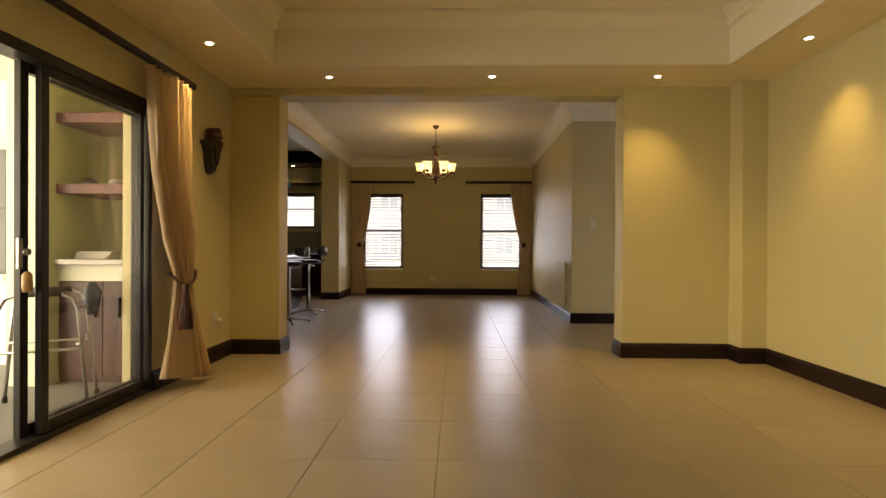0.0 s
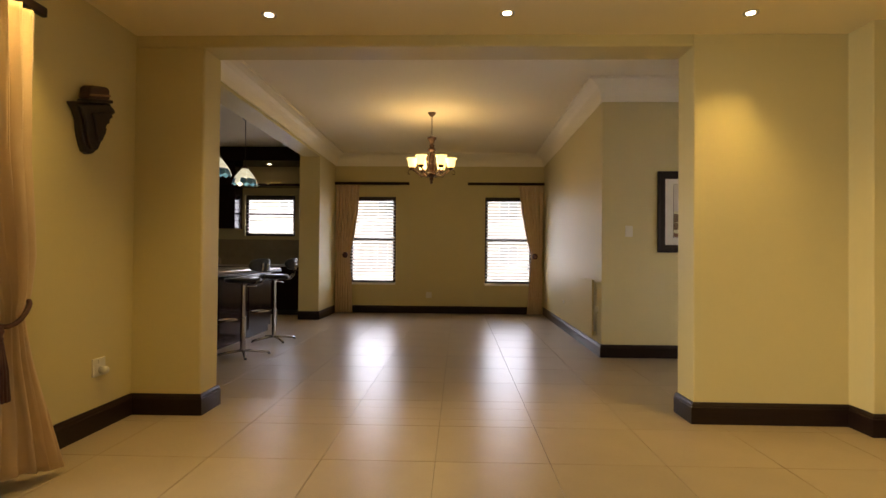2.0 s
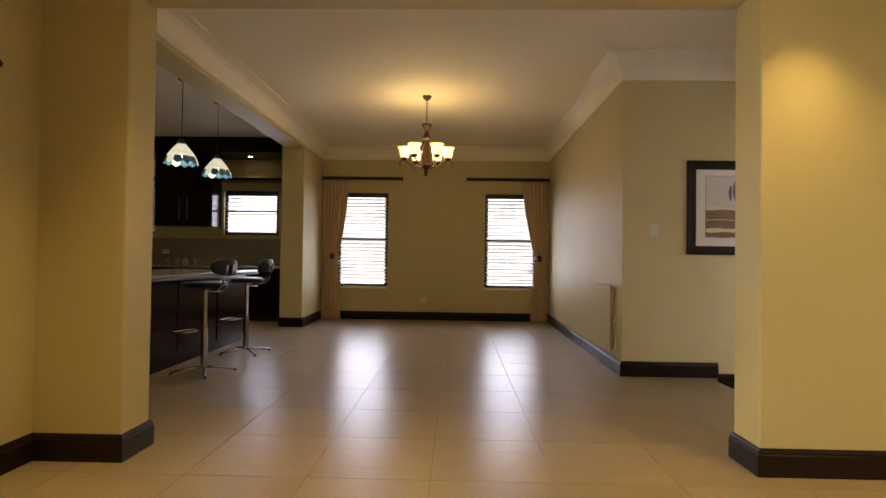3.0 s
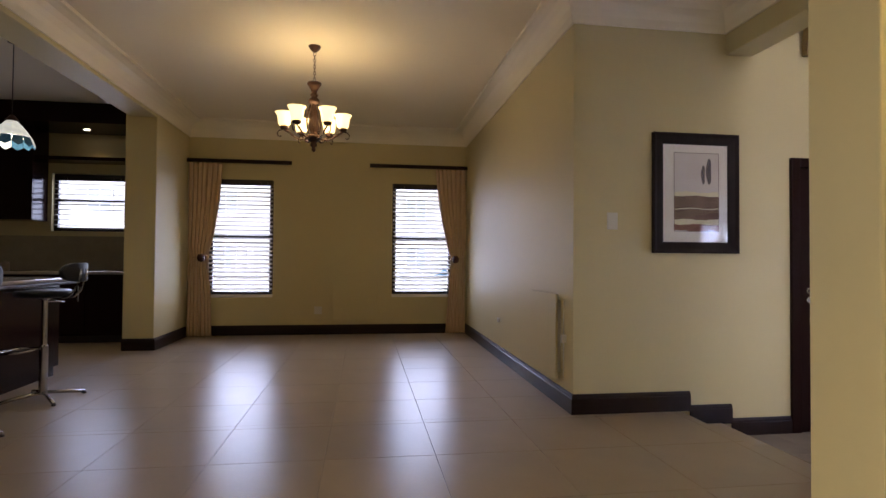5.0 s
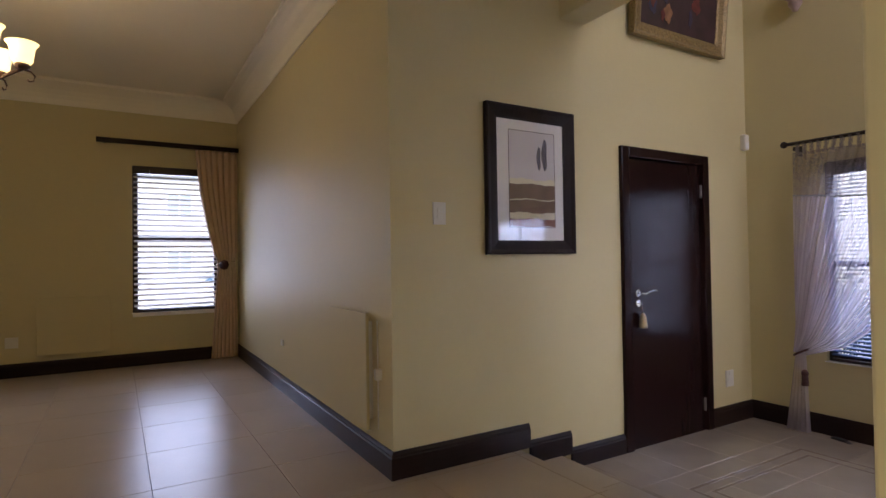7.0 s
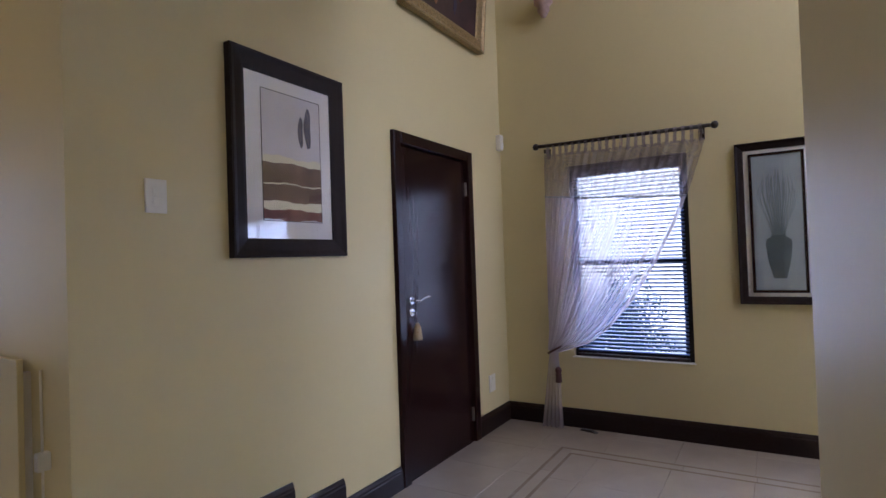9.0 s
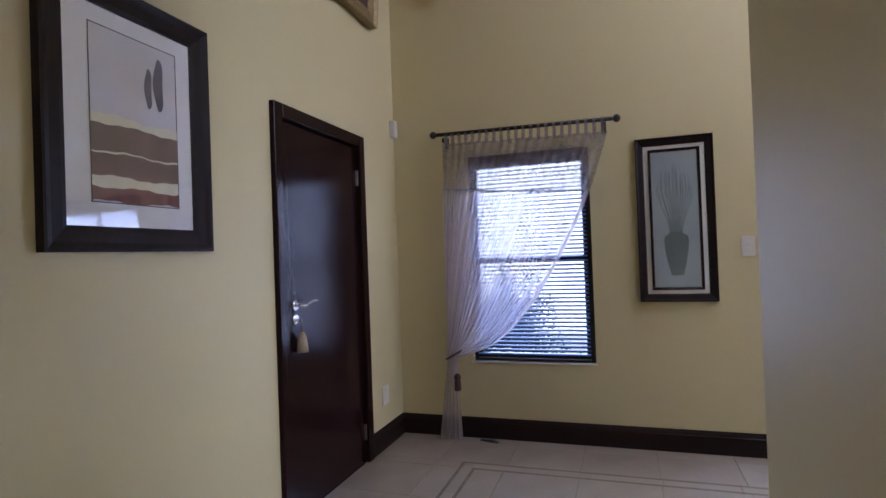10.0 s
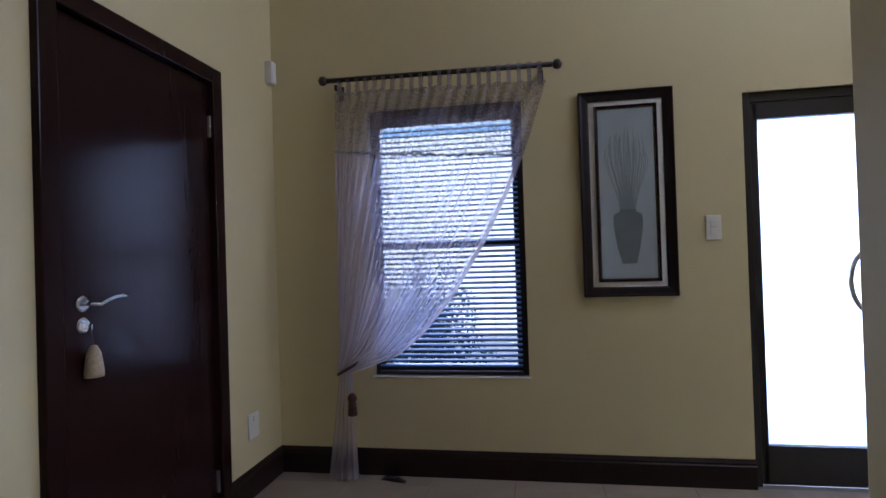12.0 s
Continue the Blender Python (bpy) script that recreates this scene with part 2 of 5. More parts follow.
def upright(name, plan, z0, z1, bevel=0.0):
    """A wall on any plan outline."""
    bm = bmesh.new()
    low, high = [[bm.verts.new((x, y, z)) for x, y in plan] for z in (z0, z1)]
    bm.faces.new(low), bm.faces.new(high)
    for i in range(len(plan)):
        j = (i + 1) % len(plan)
        bm.faces.new((low[i], low[j], high[j], high[i]))
    return done(name, bm, M_WALL, kind="structure", bevel=bevel)


PIER = [(OX1, YF), (4.38, YF), (4.38, 7.80), (4.75, 7.80), (4.75, 8.40), (OX1, YB2)]
upright("wall_pier", PIER, HF, TOP, 0.008)
done("wall_cross", boxes((XL - 0.22, OX0, YF, YB2, 0, OZ), (XL - 0.22, OX1, YF, YB2, OZ, DZ + .1)), M_WALL, kind="structure", bevel=0.012)
done("wall_picture", boxes((DX, 5.16, DY, DY + .2, HF, TOP), (5.16, 6.075, DY, DY + .2, 1.90, TOP), (6.075, HX + .3, DY, DY + .2, HF, TOP), (5.15, 6.1, DY + .2, DY + .25, HF, 2.0)), M_WALL, kind="structure")
upright("wall_dining_side", [(DX, DY + .2), (DX + .24, DY + .2), (DX + .24, YN), (DXF, YN)], 0, DZ + .1)
W1, W2, WZ0, WZ1 = (-0.40, 0.50), (2.25, 3.165), 0.588, 2.278
done("wall_north", boxes((KX, W1[0], YN, YN + .25, 0, DZ + .1), (W1[1], W2[0], YN, YN + .25, 0, DZ + .1), (W2[1], DX + .24, YN, YN + .25, 0, DZ + .1),
                         (W1[0], W1[1], YN, YN + .25, 0, WZ0), (W1[0], W1[1], YN, YN + .25, WZ1, DZ + .1),
                         (W2[0], W2[1], YN, YN + .25, 0, WZ0), (W2[0], W2[1], YN, YN + .25, WZ1, DZ + .1)), M_WALL, kind="structure")
done("wall_column", boxes((KX2, KX, KY, YN + .25, 0, DZ + .1)), M_WALL, kind="structure", bevel=0.01)
done("wall_beam_kitchen", boxes((-1.0, KX, YB2, KY, 2.84, DZ + .1)), M_WALL, kind="structure", bevel=0.008)
done("wall_beam_hall", boxes((4.58, 4.80, 8.40, DY, 2.72, TOP)), M_WALL, kind="structure", bevel=0.008)
# hall
VY = (9.01, 9.875)
done("wall_hall", boxes((HX, HX + .25, 2.0, 6.76, HF, TOP), (HX, HX + .25, 6.76, 7.90, 1.80, TOP), (HX, HX + .25, 7.90, VY[0], HF, TOP),
                        (HX, HX + .25, VY[0], VY[1], HF, 0.345), (HX, HX + .25, VY[0], VY[1], 1.85, TOP), (HX, HX + .25, VY[1], DY, HF, TOP)), M_WALL, kind="structure")
# the gap from 3.1 to 4.6 m is unseen, added for a hall lamp
done("wall_hall_end", boxes((XR + .13, 4.95, 1.8, 2.0, HF, TOP), (6.55, HX + .25, 1.8, 2.0, HF, TOP), (4.95, 6.55, 1.8, 2.0, HF, 3.1), (4.95, 6.55, 1.8, 2.0, 4.6, TOP)), M_WALL, kind="structure")
# kitchen
KW = (-2.50, -1.50, 1.49, 2.30)
done("wall_kitchen", boxes((-5.2, -4.75, YN, YN + .25, 0, DZ + .1), (-4.75, -3.78, YN, YN + .25, 0, 1.5), (-4.75, -3.78, YN, YN + .25, 2.42, DZ + .1), (-3.78, KW[0], YN, YN + .25, 0, DZ + .1),
                           (KW[0], KW[1], YN, YN + .25, 0, KW[2]), (KW[0], KW[1], YN, YN + .25, KW[3], DZ + .1), (KW[1], KX2, YN, YN + .25, 0, DZ + .1)), M_WALL, kind="structure")
done("wall_kitchen", boxes((-5.4, -5.2, YF, YN + .25, 0, DZ + .1)), M_WALL, kind="structure")
done("wall_kitchen", boxes((-5.2, XL - .22, YF, YB2, 0, DZ + .1)), M_WALL, kind="structure")

# unseen eaves, added to keep the sun out of the high hall openings
done("sun_shield", boxes((2.2, XR, 1.8, 8.2, 4.8, 4.95), (4.4, 7.2, -0.6, 1.8, 4.75, 4.9)), M_OUT, kind="structure")

# ceilings
TX0, TX1, TY0, TY1 = 0.09, 4.06, 0.2, 7.37
done("ceiling", boxes((XL, TX0, -1.5, YF, CZ, CZ + .1), (TX1, XR, -1.5, YF, CZ, CZ + .1), (TX0, TX1, TY1, YF, CZ, CZ + .1), (TX0, TX1, -1.5, TY0, CZ, CZ + .1)), M_SOFF, kind="structure")
bm = boxes((TX0 - .1, TX0, TY0 - .1, TY1 + .1, CZ + .1, 3.1), (TX1, TX1 + .1, TY0 - .1, TY1 + .1, CZ + .1, 3.1), (TX0, TX1, TY1, TY1 + .1, CZ + .1, 3.1), (TX0, TX1, TY0 - .1, TY0, CZ + .1, 3.1), (TX0 - .1, TX1 + .1, TY0 - .1, TY1 + .1, 3.1, 3.2))
done("ceiling_tray", bm, M_CEIL, kind="structure")
done("ceiling", boxes((KX - .05, 4.6, YB2, DY, DZ, DZ + .1), (KX - .05, DXF, DY, YN, DZ, DZ + .1)), M_CEIL, kind="structure")
done("ceiling", boxes((-5.2, -1.0, YB2, YN, DZ, DZ + .1)), M_CEIL, kind="structure")
done("ceiling", boxes((4.75, HX, 2.0, DY, HZ, HZ + .1), (4.38, 4.75, 8.40, DY, HZ, HZ + .1)), M_CEIL, kind="structure")

# cornices
CORN = [(0, 0), (0.016, 0), (0.02, 0.018), (0.026, 0.06), (0.042, 0.105), (0.07, 0.15), (0.11, 0.183), (0.16, 0.203), (0.19, 0.208), (0.19, 0.238), (0, 0.238)]
bm = sweep(bmesh.new(), CORN, [(4.58, YB2), (4.58, DY), (DX, DY), (DXF, YN), (KX, YN), (KX, YB2)], DZ - .239, True)
done("trim_cornice", bm, M_CORN, kind="structure")
TC = [(-0.004, -0.44), (0.016, -0.44), (0.02, -0.135), (0.05, -0.12), (0.06, -0.09), (0.10, -0.04), (0.14, -0.03), (0.14, -0.002), (-0.004, -0.002)]
bm = sweep(bmesh.new(), TC, [(TX0, TY0), (TX1, TY0), (TX1, TY1), (TX0, TY1)], 3.1, True)
done("trim_cornice", bm, M_CORN, kind="structure")

# skirting
SK = [(0, 0), (0.020, 0), (0.020, 0.112), (0.015, 0.118), (0.015, 0.128), (0.008, 0.140), (0.006, 0.146), (0, 0.146)]


def skirt(path, z=0.0, profile=SK):
    done("baseboard", sweep(bmesh.new(), profile, path, z), M_SKIRT, kind="structure")


skirt([(XR, -1.5), (XR, 7.80), (4.38, 7.80), (4.38, YF), (OX1, YF), (OX1, YB2), (4.22, 8.36)])
skirt([(-3.0, YB2), (OX0, YB2), (OX0, YF), (XL, YF), (XL, 6.60)])
skirt([(4.27, DY), (DX, DY), (DXF, YN), (KX, YN), (KX, KY), (KX2, KY)])
skirt([(4.615, DY), (4.271, DY)], -0.106)
skirt([(5.12, DY), (4.616, DY)], -0.216)
skirt([(HX, 7.90), (HX, DY), (6.115, DY)], -0.2)
skirt([(4.75, 2.0), (4.75, 8.40), (4.51, 8.381)], -0.2)

# floors: slab below, tiles above
done("floor", boxes((XL - .22, XR, -1.5, YF, -.3, -0.008), (XL - .22, 4.19, YF, 10.5, -.3, -0.008), (-5.2, DX + .1, 10.5, YN, -.3, -0.008), (-5.2, XL - .22, YB2, 10.5, -.3, -0.008)), M_GROUT, kind="structure")
floor = bpy.data.objects["floor"]
hall_floor = done("floor_hall", boxes((4.52, HX + .3, 2.0, DY + .2, -.4, HF - 0.008), (4.19, 4.52, YB2, DY, -.4, -0.11)), M_GROUT, kind="structure")
# ---- things ----


def mk(name, color, rough=0.5, **k):
    return mat(name, color, rough, **k)


def cloth_mat(name, color, clear, lace=False):
    """Thin voile: part clear, part lit through."""
    m = bpy.data.materials.new(name)
    m.use_nodes = True
    n, l = m.node_tree.nodes, m.node_tree.links
    n.remove(n["Principled BSDF"])
    d, tl, tr = n.new("ShaderNodeBsdfDiffuse"), n.new("ShaderNodeBsdfTranslucent"), n.new("ShaderNodeBsdfTransparent")
    d.inputs[0].default_value = tl.inputs[0].default_value = (*color, 1)
    a, b = n.new("ShaderNodeMixShader"), n.new("ShaderNodeMixShader")
    a.inputs[0].default_value = 0.5
    l.new(d.outputs[0], a.inputs[1])
    l.new(tl.outputs[0], a.inputs[2])
    tc = n.new("ShaderNodeTexCoord")
    if lace:
        v = n.new("ShaderNodeTexVoronoi")
        v.feature = "DISTANCE_TO_EDGE"
        v.inputs["Scale"].default_value = 105
        l.new(tc.outputs["Object"], v.inputs["Vector"])
        th = n.new("ShaderNodeMath")
        th.operation = "GREATER_THAN"
        th.inputs[1].default_value = 0.17
        l.new(v.outputs["Distance"], th.inputs[0])
        fac = n.new("ShaderNodeMath")
        fac.operation = "MULTIPLY_ADD"
        fac.inputs[1].default_value, fac.inputs[2].default_value = 0.6, 0.36
        l.new(th.outputs[0], fac.inputs[0])
    else:
        mp = n.new("ShaderNodeMapping")
        mp.inputs["Scale"].default_value = (70, 0.35, 1)
        l.new(tc.outputs["UV"], mp.inputs["Vector"])
        v = n.new("ShaderNodeTexNoise")
        v.inputs["Scale"].default_value = 1.0
        v.inputs["Detail"].default_value = 3
        l.new(mp.outputs[0], v.inputs["Vector"])
        fac = n.new("ShaderNodeMath")
        fac.operation = "MULTIPLY_ADD"
        fac.inputs[1].default_value, fac.inputs[2].default_value = 0.9, clear - 0.45
        l.new(v.outputs["Fac"], fac.inputs[0])
        sp = n.new("ShaderNodeSeparateXYZ")
        l.new(tc.outputs["UV"], sp.inputs[0])
        across, down, hem = n.new("ShaderNodeMath"), n.new("ShaderNodeMath"), n.new("ShaderNodeMath")
        across.operation = down.operation = "MULTIPLY_ADD"
        across.inputs[1].default_value = 0.34
        down.inputs[1].default_value = -0.30
        l.new(sp.outputs[0], across.inputs[0])
        l.new(fac.outputs[0], across.inputs[2])
        l.new(sp.outputs[1], down.inputs[0])
        l.new(across.outputs[0], down.inputs[2])
        hem.operation = "GREATER_THAN"
        hem.inputs[1].default_value = 0.97
        l.new(sp.outputs[0], hem.inputs[0])
        fac = n.new("ShaderNodeMath")
        fac.operation = "MULTIPLY_ADD"
        fac.use_clamp = True
        fac.inputs[1].default_value = -0.42
        l.new(hem.outputs[0], fac.inputs[0])
        l.new(down.outputs[0], fac.inputs[2])
    l.new(fac.outputs[0], b.inputs[0])
    l.new(a.outputs[0], b.inputs[1])
    l.new(tr.outputs[0], b.inputs[2])
    l.new(b.outputs[0], n["Material Output"].inputs[0])
    return m


def frosted(name, color):
    m = bpy.data.materials.new(name)
    m.use_nodes = True
    n, l = m.node_tree.nodes, m.node_tree.links
    n.remove(n["Principled BSDF"])
    t, g, x, f = n.new("ShaderNodeBsdfTranslucent"), n.new("ShaderNodeBsdfGlossy"), n.new("ShaderNodeMixShader"), n.new("ShaderNodeFresnel")
    t.inputs[0].default_value = (*color, 1)
    g.inputs["Roughness"].default_value = 0.2
    l.new(f.outputs[0], x.inputs[0])
    l.new(t.outputs[0], x.inputs[1])
    l.new(g.outputs[0], x.inputs[2])
    l.new(x.outputs[0], n["Material Output"].inputs[0])
    return m


M_SHEER = cloth_mat("voile_curtain", (0.62, 0.55, 0.60), 0.50)
M_LACE = cloth_mat("lace_band", (0.38, 0.33, 0.34), 0.5, True)
M_FROST = frosted("frosted_glass", (0.95, 0.97, 1.0))
M_GLOW = mat("alabaster_glass", (0.9, 0.78, 0.55), 0.4, emit=(1.0, 0.70, 0.26), strength=1.3, vary=0.02)
M_GLOWC = mat("cream_stained_glass", (0.75, 0.74, 0.62), 0.3, emit=(0.95, 0.95, 0.78), strength=0.30, vary=0.35, scale=14)
M_GLOWB = mat("blue_stained_glass", (0.07, 0.17, 0.24), 0.25, emit=(0.08, 0.24, 0.36), strength=0.03, vary=0.6, scale=30, dark=(0.015, 0.04, 0.10))
M_BULB = mat("lit_lamp_glass", (1, 0.9, 0.7), 0.4, emit=(1.0, 0.86, 0.62), strength=9, vary=0)
M_TIN = mat("satin_nickel", (0.55, 0.52, 0.50), 0.28, metal=1.0, vary=0.05)
M_GOLD = mat("antique_gilt", (0.33, 0.24, 0.11), 0.45, metal=0.5, vary=0.5, scale=60, bump=1.0, bscale=90)
M_CARVE = mat("dark_carved_wood", (0.018, 0.010, 0.009), 0.4, vary=0.5, scale=20, bump=0.5, bscale=60)
M_TAGW = mat("wooden_key_tag", (0.45, 0.28, 0.12), 0.5, vary=0.2, scale=30)


def window_unit(name, axis, a0, a1, z0, z1, face, out, trans, m_frame, fw=0.055):
    """A framed window in a wall: a is the way along the wall, face the frame's inner side, out the way outdoors (+)."""
    w = tagged(new(name), kind="structure")
    d0, d1 = face, face + 0.06 * out

    def b(p0, p1, q0, q1, e0=d0, e1=d1):
        return (p0, p1, min(e0, e1), max(e0, e1), q0, q1) if axis == "x" else (min(e0, e1), max(e0, e1), p0, p1, q0, q1)

    part("window_frame", boxes(b(a0, a0 + fw, z0, z1), b(a1 - fw, a1, z0, z1), b(a0 + fw, a1 - fw, z1 - fw, z1), b(a0 + fw, a1 - fw, z0, z0 + fw)), m_frame, w, bevel=0.004)
    part("transom", boxes(b(a0 + fw, a1 - fw, trans - 0.022, trans + 0.022)), m_frame, w, bevel=0.004)
    for q0, q1 in ((z0 + fw, trans - 0.022), (trans + 0.022, z1 - fw)):
        pane = part("pane", boxes(b(a0 + fw, a1 - fw, q0, q1, face + 0.028 * out, face + 0.033 * out)), M_GLASS, w)
        pane.visible_shadow = False
    part("window_sill", boxes(b(a0 - 0.0, a1 + 0.0, z0 - 0.035, z0 - 0.001, face - 0.02 * out, face + 0.2 * out)), M_OUT, w, bevel=0.004)
    return w


def blind(x, y, z0, z1, width, axis, pitch, depth, m, label, tilt=8, thick=0.003, out=1, head=0.045):
    """A venetian blind hung by its middle at (x, y)."""
    t = thing("venetian_blind", x, y, z0, label, "window blind")
    h = z1 - z0
    if axis == "y":
        t.matrix_world = pose(x, y, z0, 0, 0, 90)
    part("headrail", boxes((-width / 2, width / 2, -0.022, 0.022, h - head, h)), M_FRAME if head > 0.05 else m, t, bevel=0.003)
    part("bottom_rail", boxes((-width / 2, width / 2, -0.014, 0.014, 0, 0.018)), M_FRAME if head > 0.05 else m, t, bevel=0.003)
    bm = bmesh.new()
    s = [bm.verts.new((sx * width / 2, yy, zz)) for sx in (-1, 1) for yy, zz in ((-depth / 2, 0), (0, 0.0025), (depth / 2, 0), (depth / 2, thick), (0, thick + 0.0025), (-depth / 2, thick))]
    bm.faces.new(s[:6][::-1]), bm.faces.new(s[6:])
    for i in range(6):
        bm.faces.new((s[i], s[(i + 1) % 6], s[6 + (i + 1) % 6], s[6 + i]))
    first = part("slat", bm, m, t)
    n = int((h - 0.03 - head) / pitch)
    for i in range(n):
        ob = first if i == 0 else bpy.data.objects.new("slat", first.data)
        if i:
            scene.collection.objects.link(ob)
            ob.parent = t
        ob.location = (0, 0, 0.03 + (i + 0.5) * (h - 0.04 - head) / n)
        ob.rotation_euler = (radians(tilt + 1.5 * math.sin(i * 2.3)), 0, 0)
    for sx in (-0.32, 0.32):
        part("cord", boxes((sx * width - 0.0012, sx * width + 0.0012, -depth / 2 - 0.002, -depth / 2, 0.01, h - 0.04)), m, t)
    part("cord", boxes((width * 0.42, width * 0.42 + 0.003, -0.03, -0.027, h * 0.35, h - 0.04)), m, t)
    return t


def cloth(name, left, right, top, foot, parent, m, folds, amp, along, origin, normal=1, rows=46, lift=0.0, seed=1, hem=0.0, thick=0.003):
    """Pleated cloth between two edge curves, each a list of (height, place along the wall, distance from the wall)."""
    bm = bmesh.new()
    nu = folds * 9
    rnd = random.Random(seed)
    ph = [rnd.uniform(-0.7, 0.7) for _ in range(folds + 2)]
    am = [rnd.uniform(0.6, 1.3) for _ in range(folds + 2)]

    def curve(c, z):
        zs = [p[0] for p in c][::-1]
        return np.interp(z, zs, [p[1] for p in c][::-1]), np.interp(z, zs, [p[2] for p in c][::-1])

    grid = []
    for j in range(rows + 1):
        z = top + (foot - top) * j / rows
        la, ld = curve(left, z)
        ra, rd = curve(right, z)
        w = abs(ra - la)
        row = []
        for i in range(nu + 1):
            u = i / nu
            k = u * folds
            i0 = int(k)
            f = k - i0
            p = ph[i0] * (1 - f) + ph[min(i0 + 1, folds + 1)] * f
            a_ = am[i0] * (1 - f) + am[min(i0 + 1, folds + 1)] * f
            wave = math.sin(2 * math.pi * k + p + 0.5 * math.sin(z * 2.1 + i0))
            side = math.sin(4 * math.pi * k + p) * 0.12 * w / folds
            dist = ld + (rd - ld) * u + amp * a_ * wave * min(1.0, 0.55 + w * 0.9) + (0.5 * amp * math.sin(math.pi * u))
            s = la + (ra - la) * u + side
            zz = z + (hem * math.sin(2 * math.pi * k) if j == rows else 0) + lift * (1 - u) * (j / rows) ** 4
            row.append(bm.verts.new((s, origin + normal * dist, zz) if along == "x" else (origin + normal * dist, s, zz)))
        grid.append(row)
    for r0, r1 in zip(grid, grid[1:]):
        for i in range(nu):
            bm.faces.new((r0[i], r0[i + 1], r1[i + 1], r1[i]))
    ob = part(name, bm, m, parent, smooth=True)
    if thick:
        so = ob.modifiers.new("thickness", "SOLIDIFY")
        so.thickness = thick
    return ob


def tassel(parent, x, y, z, h=0.3, r=0.035):
    part("tassel_head", lathe(bmesh.new(), [(0.006, 0), (0.02, -0.01), (0.026, -0.03), (0.018, -0.05), (0.024, -0.06), (0.02, -0.075)], 14, x, y, z), M_CORD, parent, smooth=True)
    bm = bmesh.new()
    for i in range(16):
        a = 2 * math.pi * i / 16
        tube(bm, [(x + 0.014 * math.cos(a), y + 0.014 * math.sin(a), z - 0.07), (x + r * 0.8 * math.cos(a), y + r * 0.8 * math.sin(a), z - h * 0.6), (x + r * math.cos(a), y + r * math.sin(a), z - h)], 0.0075, 6)
    part("fringe", bm, M_CORD, parent, smooth=True)


# windows
window_unit("window_1", "x", W1[0], W1[1], WZ0, WZ1, YN + 0.012, 1, 1.44, M_FRAME)
window_unit("window_2", "x", W2[0], W2[1], WZ0, WZ1, YN + 0.012, 1, 1.44, M_FRAME)
window_unit("window_3", "x", KW[0], KW[1], KW[2], KW[3], YN + 0.06, 1, 1.93, M_FRAME)
window_unit("window_4", "y", VY[0], VY[1], 0.345, 1.85, HX + 0.04, 1, 1.085, M_BLACK, 0.06)
window_unit("window_5", "x", -4.75, -3.78, 1.5, 2.42, YN + 0.1, 1, 1.95, M_FRAME)
for a0, a1 in (W1, W2):
    tagged(part("window_board", boxes((a0 - 0.01, a1 + 0.01, YN - 0.012, YN + 0.011, WZ0 + 0.0005, WZ0 + 0.012)), M_OUT, None), kind="structure")
WHITE_BLIND = "white wooden venetian blind with open slats in the dining window"
blind(sum(W1) / 2, YN - 0.028, WZ0 + 0.03, WZ1 - 0.005, 0.89, "x", 0.06, 0.05, M_BLIND, WHITE_BLIND, 26, 0.006, 1, 0.085)
blind(sum(W2) / 2, YN - 0.028, WZ0 + 0.03, WZ1 - 0.005, 0.89, "x", 0.06, 0.05, M_BLIND, WHITE_BLIND, 26, 0.006, 1, 0.085)
blind(-2.0, YN + 0.02, KW[2] + 0.02, KW[3] - 0.02, 0.94, "x", 0.068, 0.05, M_BLIND, "white venetian blind with open slats in the kitchen window", 20, 0.003, 1, 0.08)
blind(-4.26, YN + 0.03, 1.53, 2.42, 0.92, "x", 0.045, 0.05, M_BLINDD, "red-brown wooden venetian blind with closed slats over the sink", 62)
tagged(part("window_board", boxes((HX - 0.008, HX + 0.038, VY[0] - 0.01, VY[1] + 0.01, 0.3455, 0.353)), M_OUT, None), kind="structure")
blind(HX + 0.018, sum(VY) / 2, 0.362, 1.845, 0.80, "y", 0.0285, 0.025, mk("blue_grey_slat", (0.045, 0.085, 0.20), 0.35), "narrow dark grey aluminium venetian blind in the hall window", -24, 0.0045, 1, 0.10)

# far curtains and their boards
for a0, a1 in ((-0.685, 0.77), (1.905, 3.385)):
    t = thing("curtain_board", 0, 0, 0, "dark-stained wooden curtain board above the dining room window", "curtain rail", "curtain boards")
    part("board", boxes((a0, a1, YN - 0.13, YN - 0.10, 2.50, 2.555)), M_SKIRT, t, bevel=0.006)
    for b0 in (a0 + 0.06, a1 - 0.10):
        part("bracket", boxes((b0, b0 + 0.04, YN - 0.10, YN, 2.515, 2.54)), M_SKIRT, t)


def far_curtain(le, ri, tie_x, seed):
    t = thing("curtain", 0, 0, 0, "long cream curtain tied back with brown cord beside the dining window", "curtain", "dining room curtains")
    cloth("cloth", le, ri, 2.50, 0.012, t, M_CURT, 7, 0.022, "x", YN, -1, seed=seed, hem=0.004)
    pts = [(tie_x + 0.098 * math.cos(a), YN - 0.10 + 0.06 * math.sin(a), 1.15 + 0.02 * math.cos(a)) for a in (2 * math.pi * i / 20 for i in range(20))]
    part("tieback_cord", tube(bmesh.new(), pts, 0.009, 8, True), M_CURT, t, smooth=True)
    part("tieback_knot", lathe(bmesh.new(), [(0, -0.06), (0.04, -0.045), (0.055, 0), (0.04, 0.045), (0, 0.06)], 14, tie_x + 0.03 * (1 if tie_x < 0 else -1), YN - 0.175, 1.13), M_CORD, t, smooth=True)


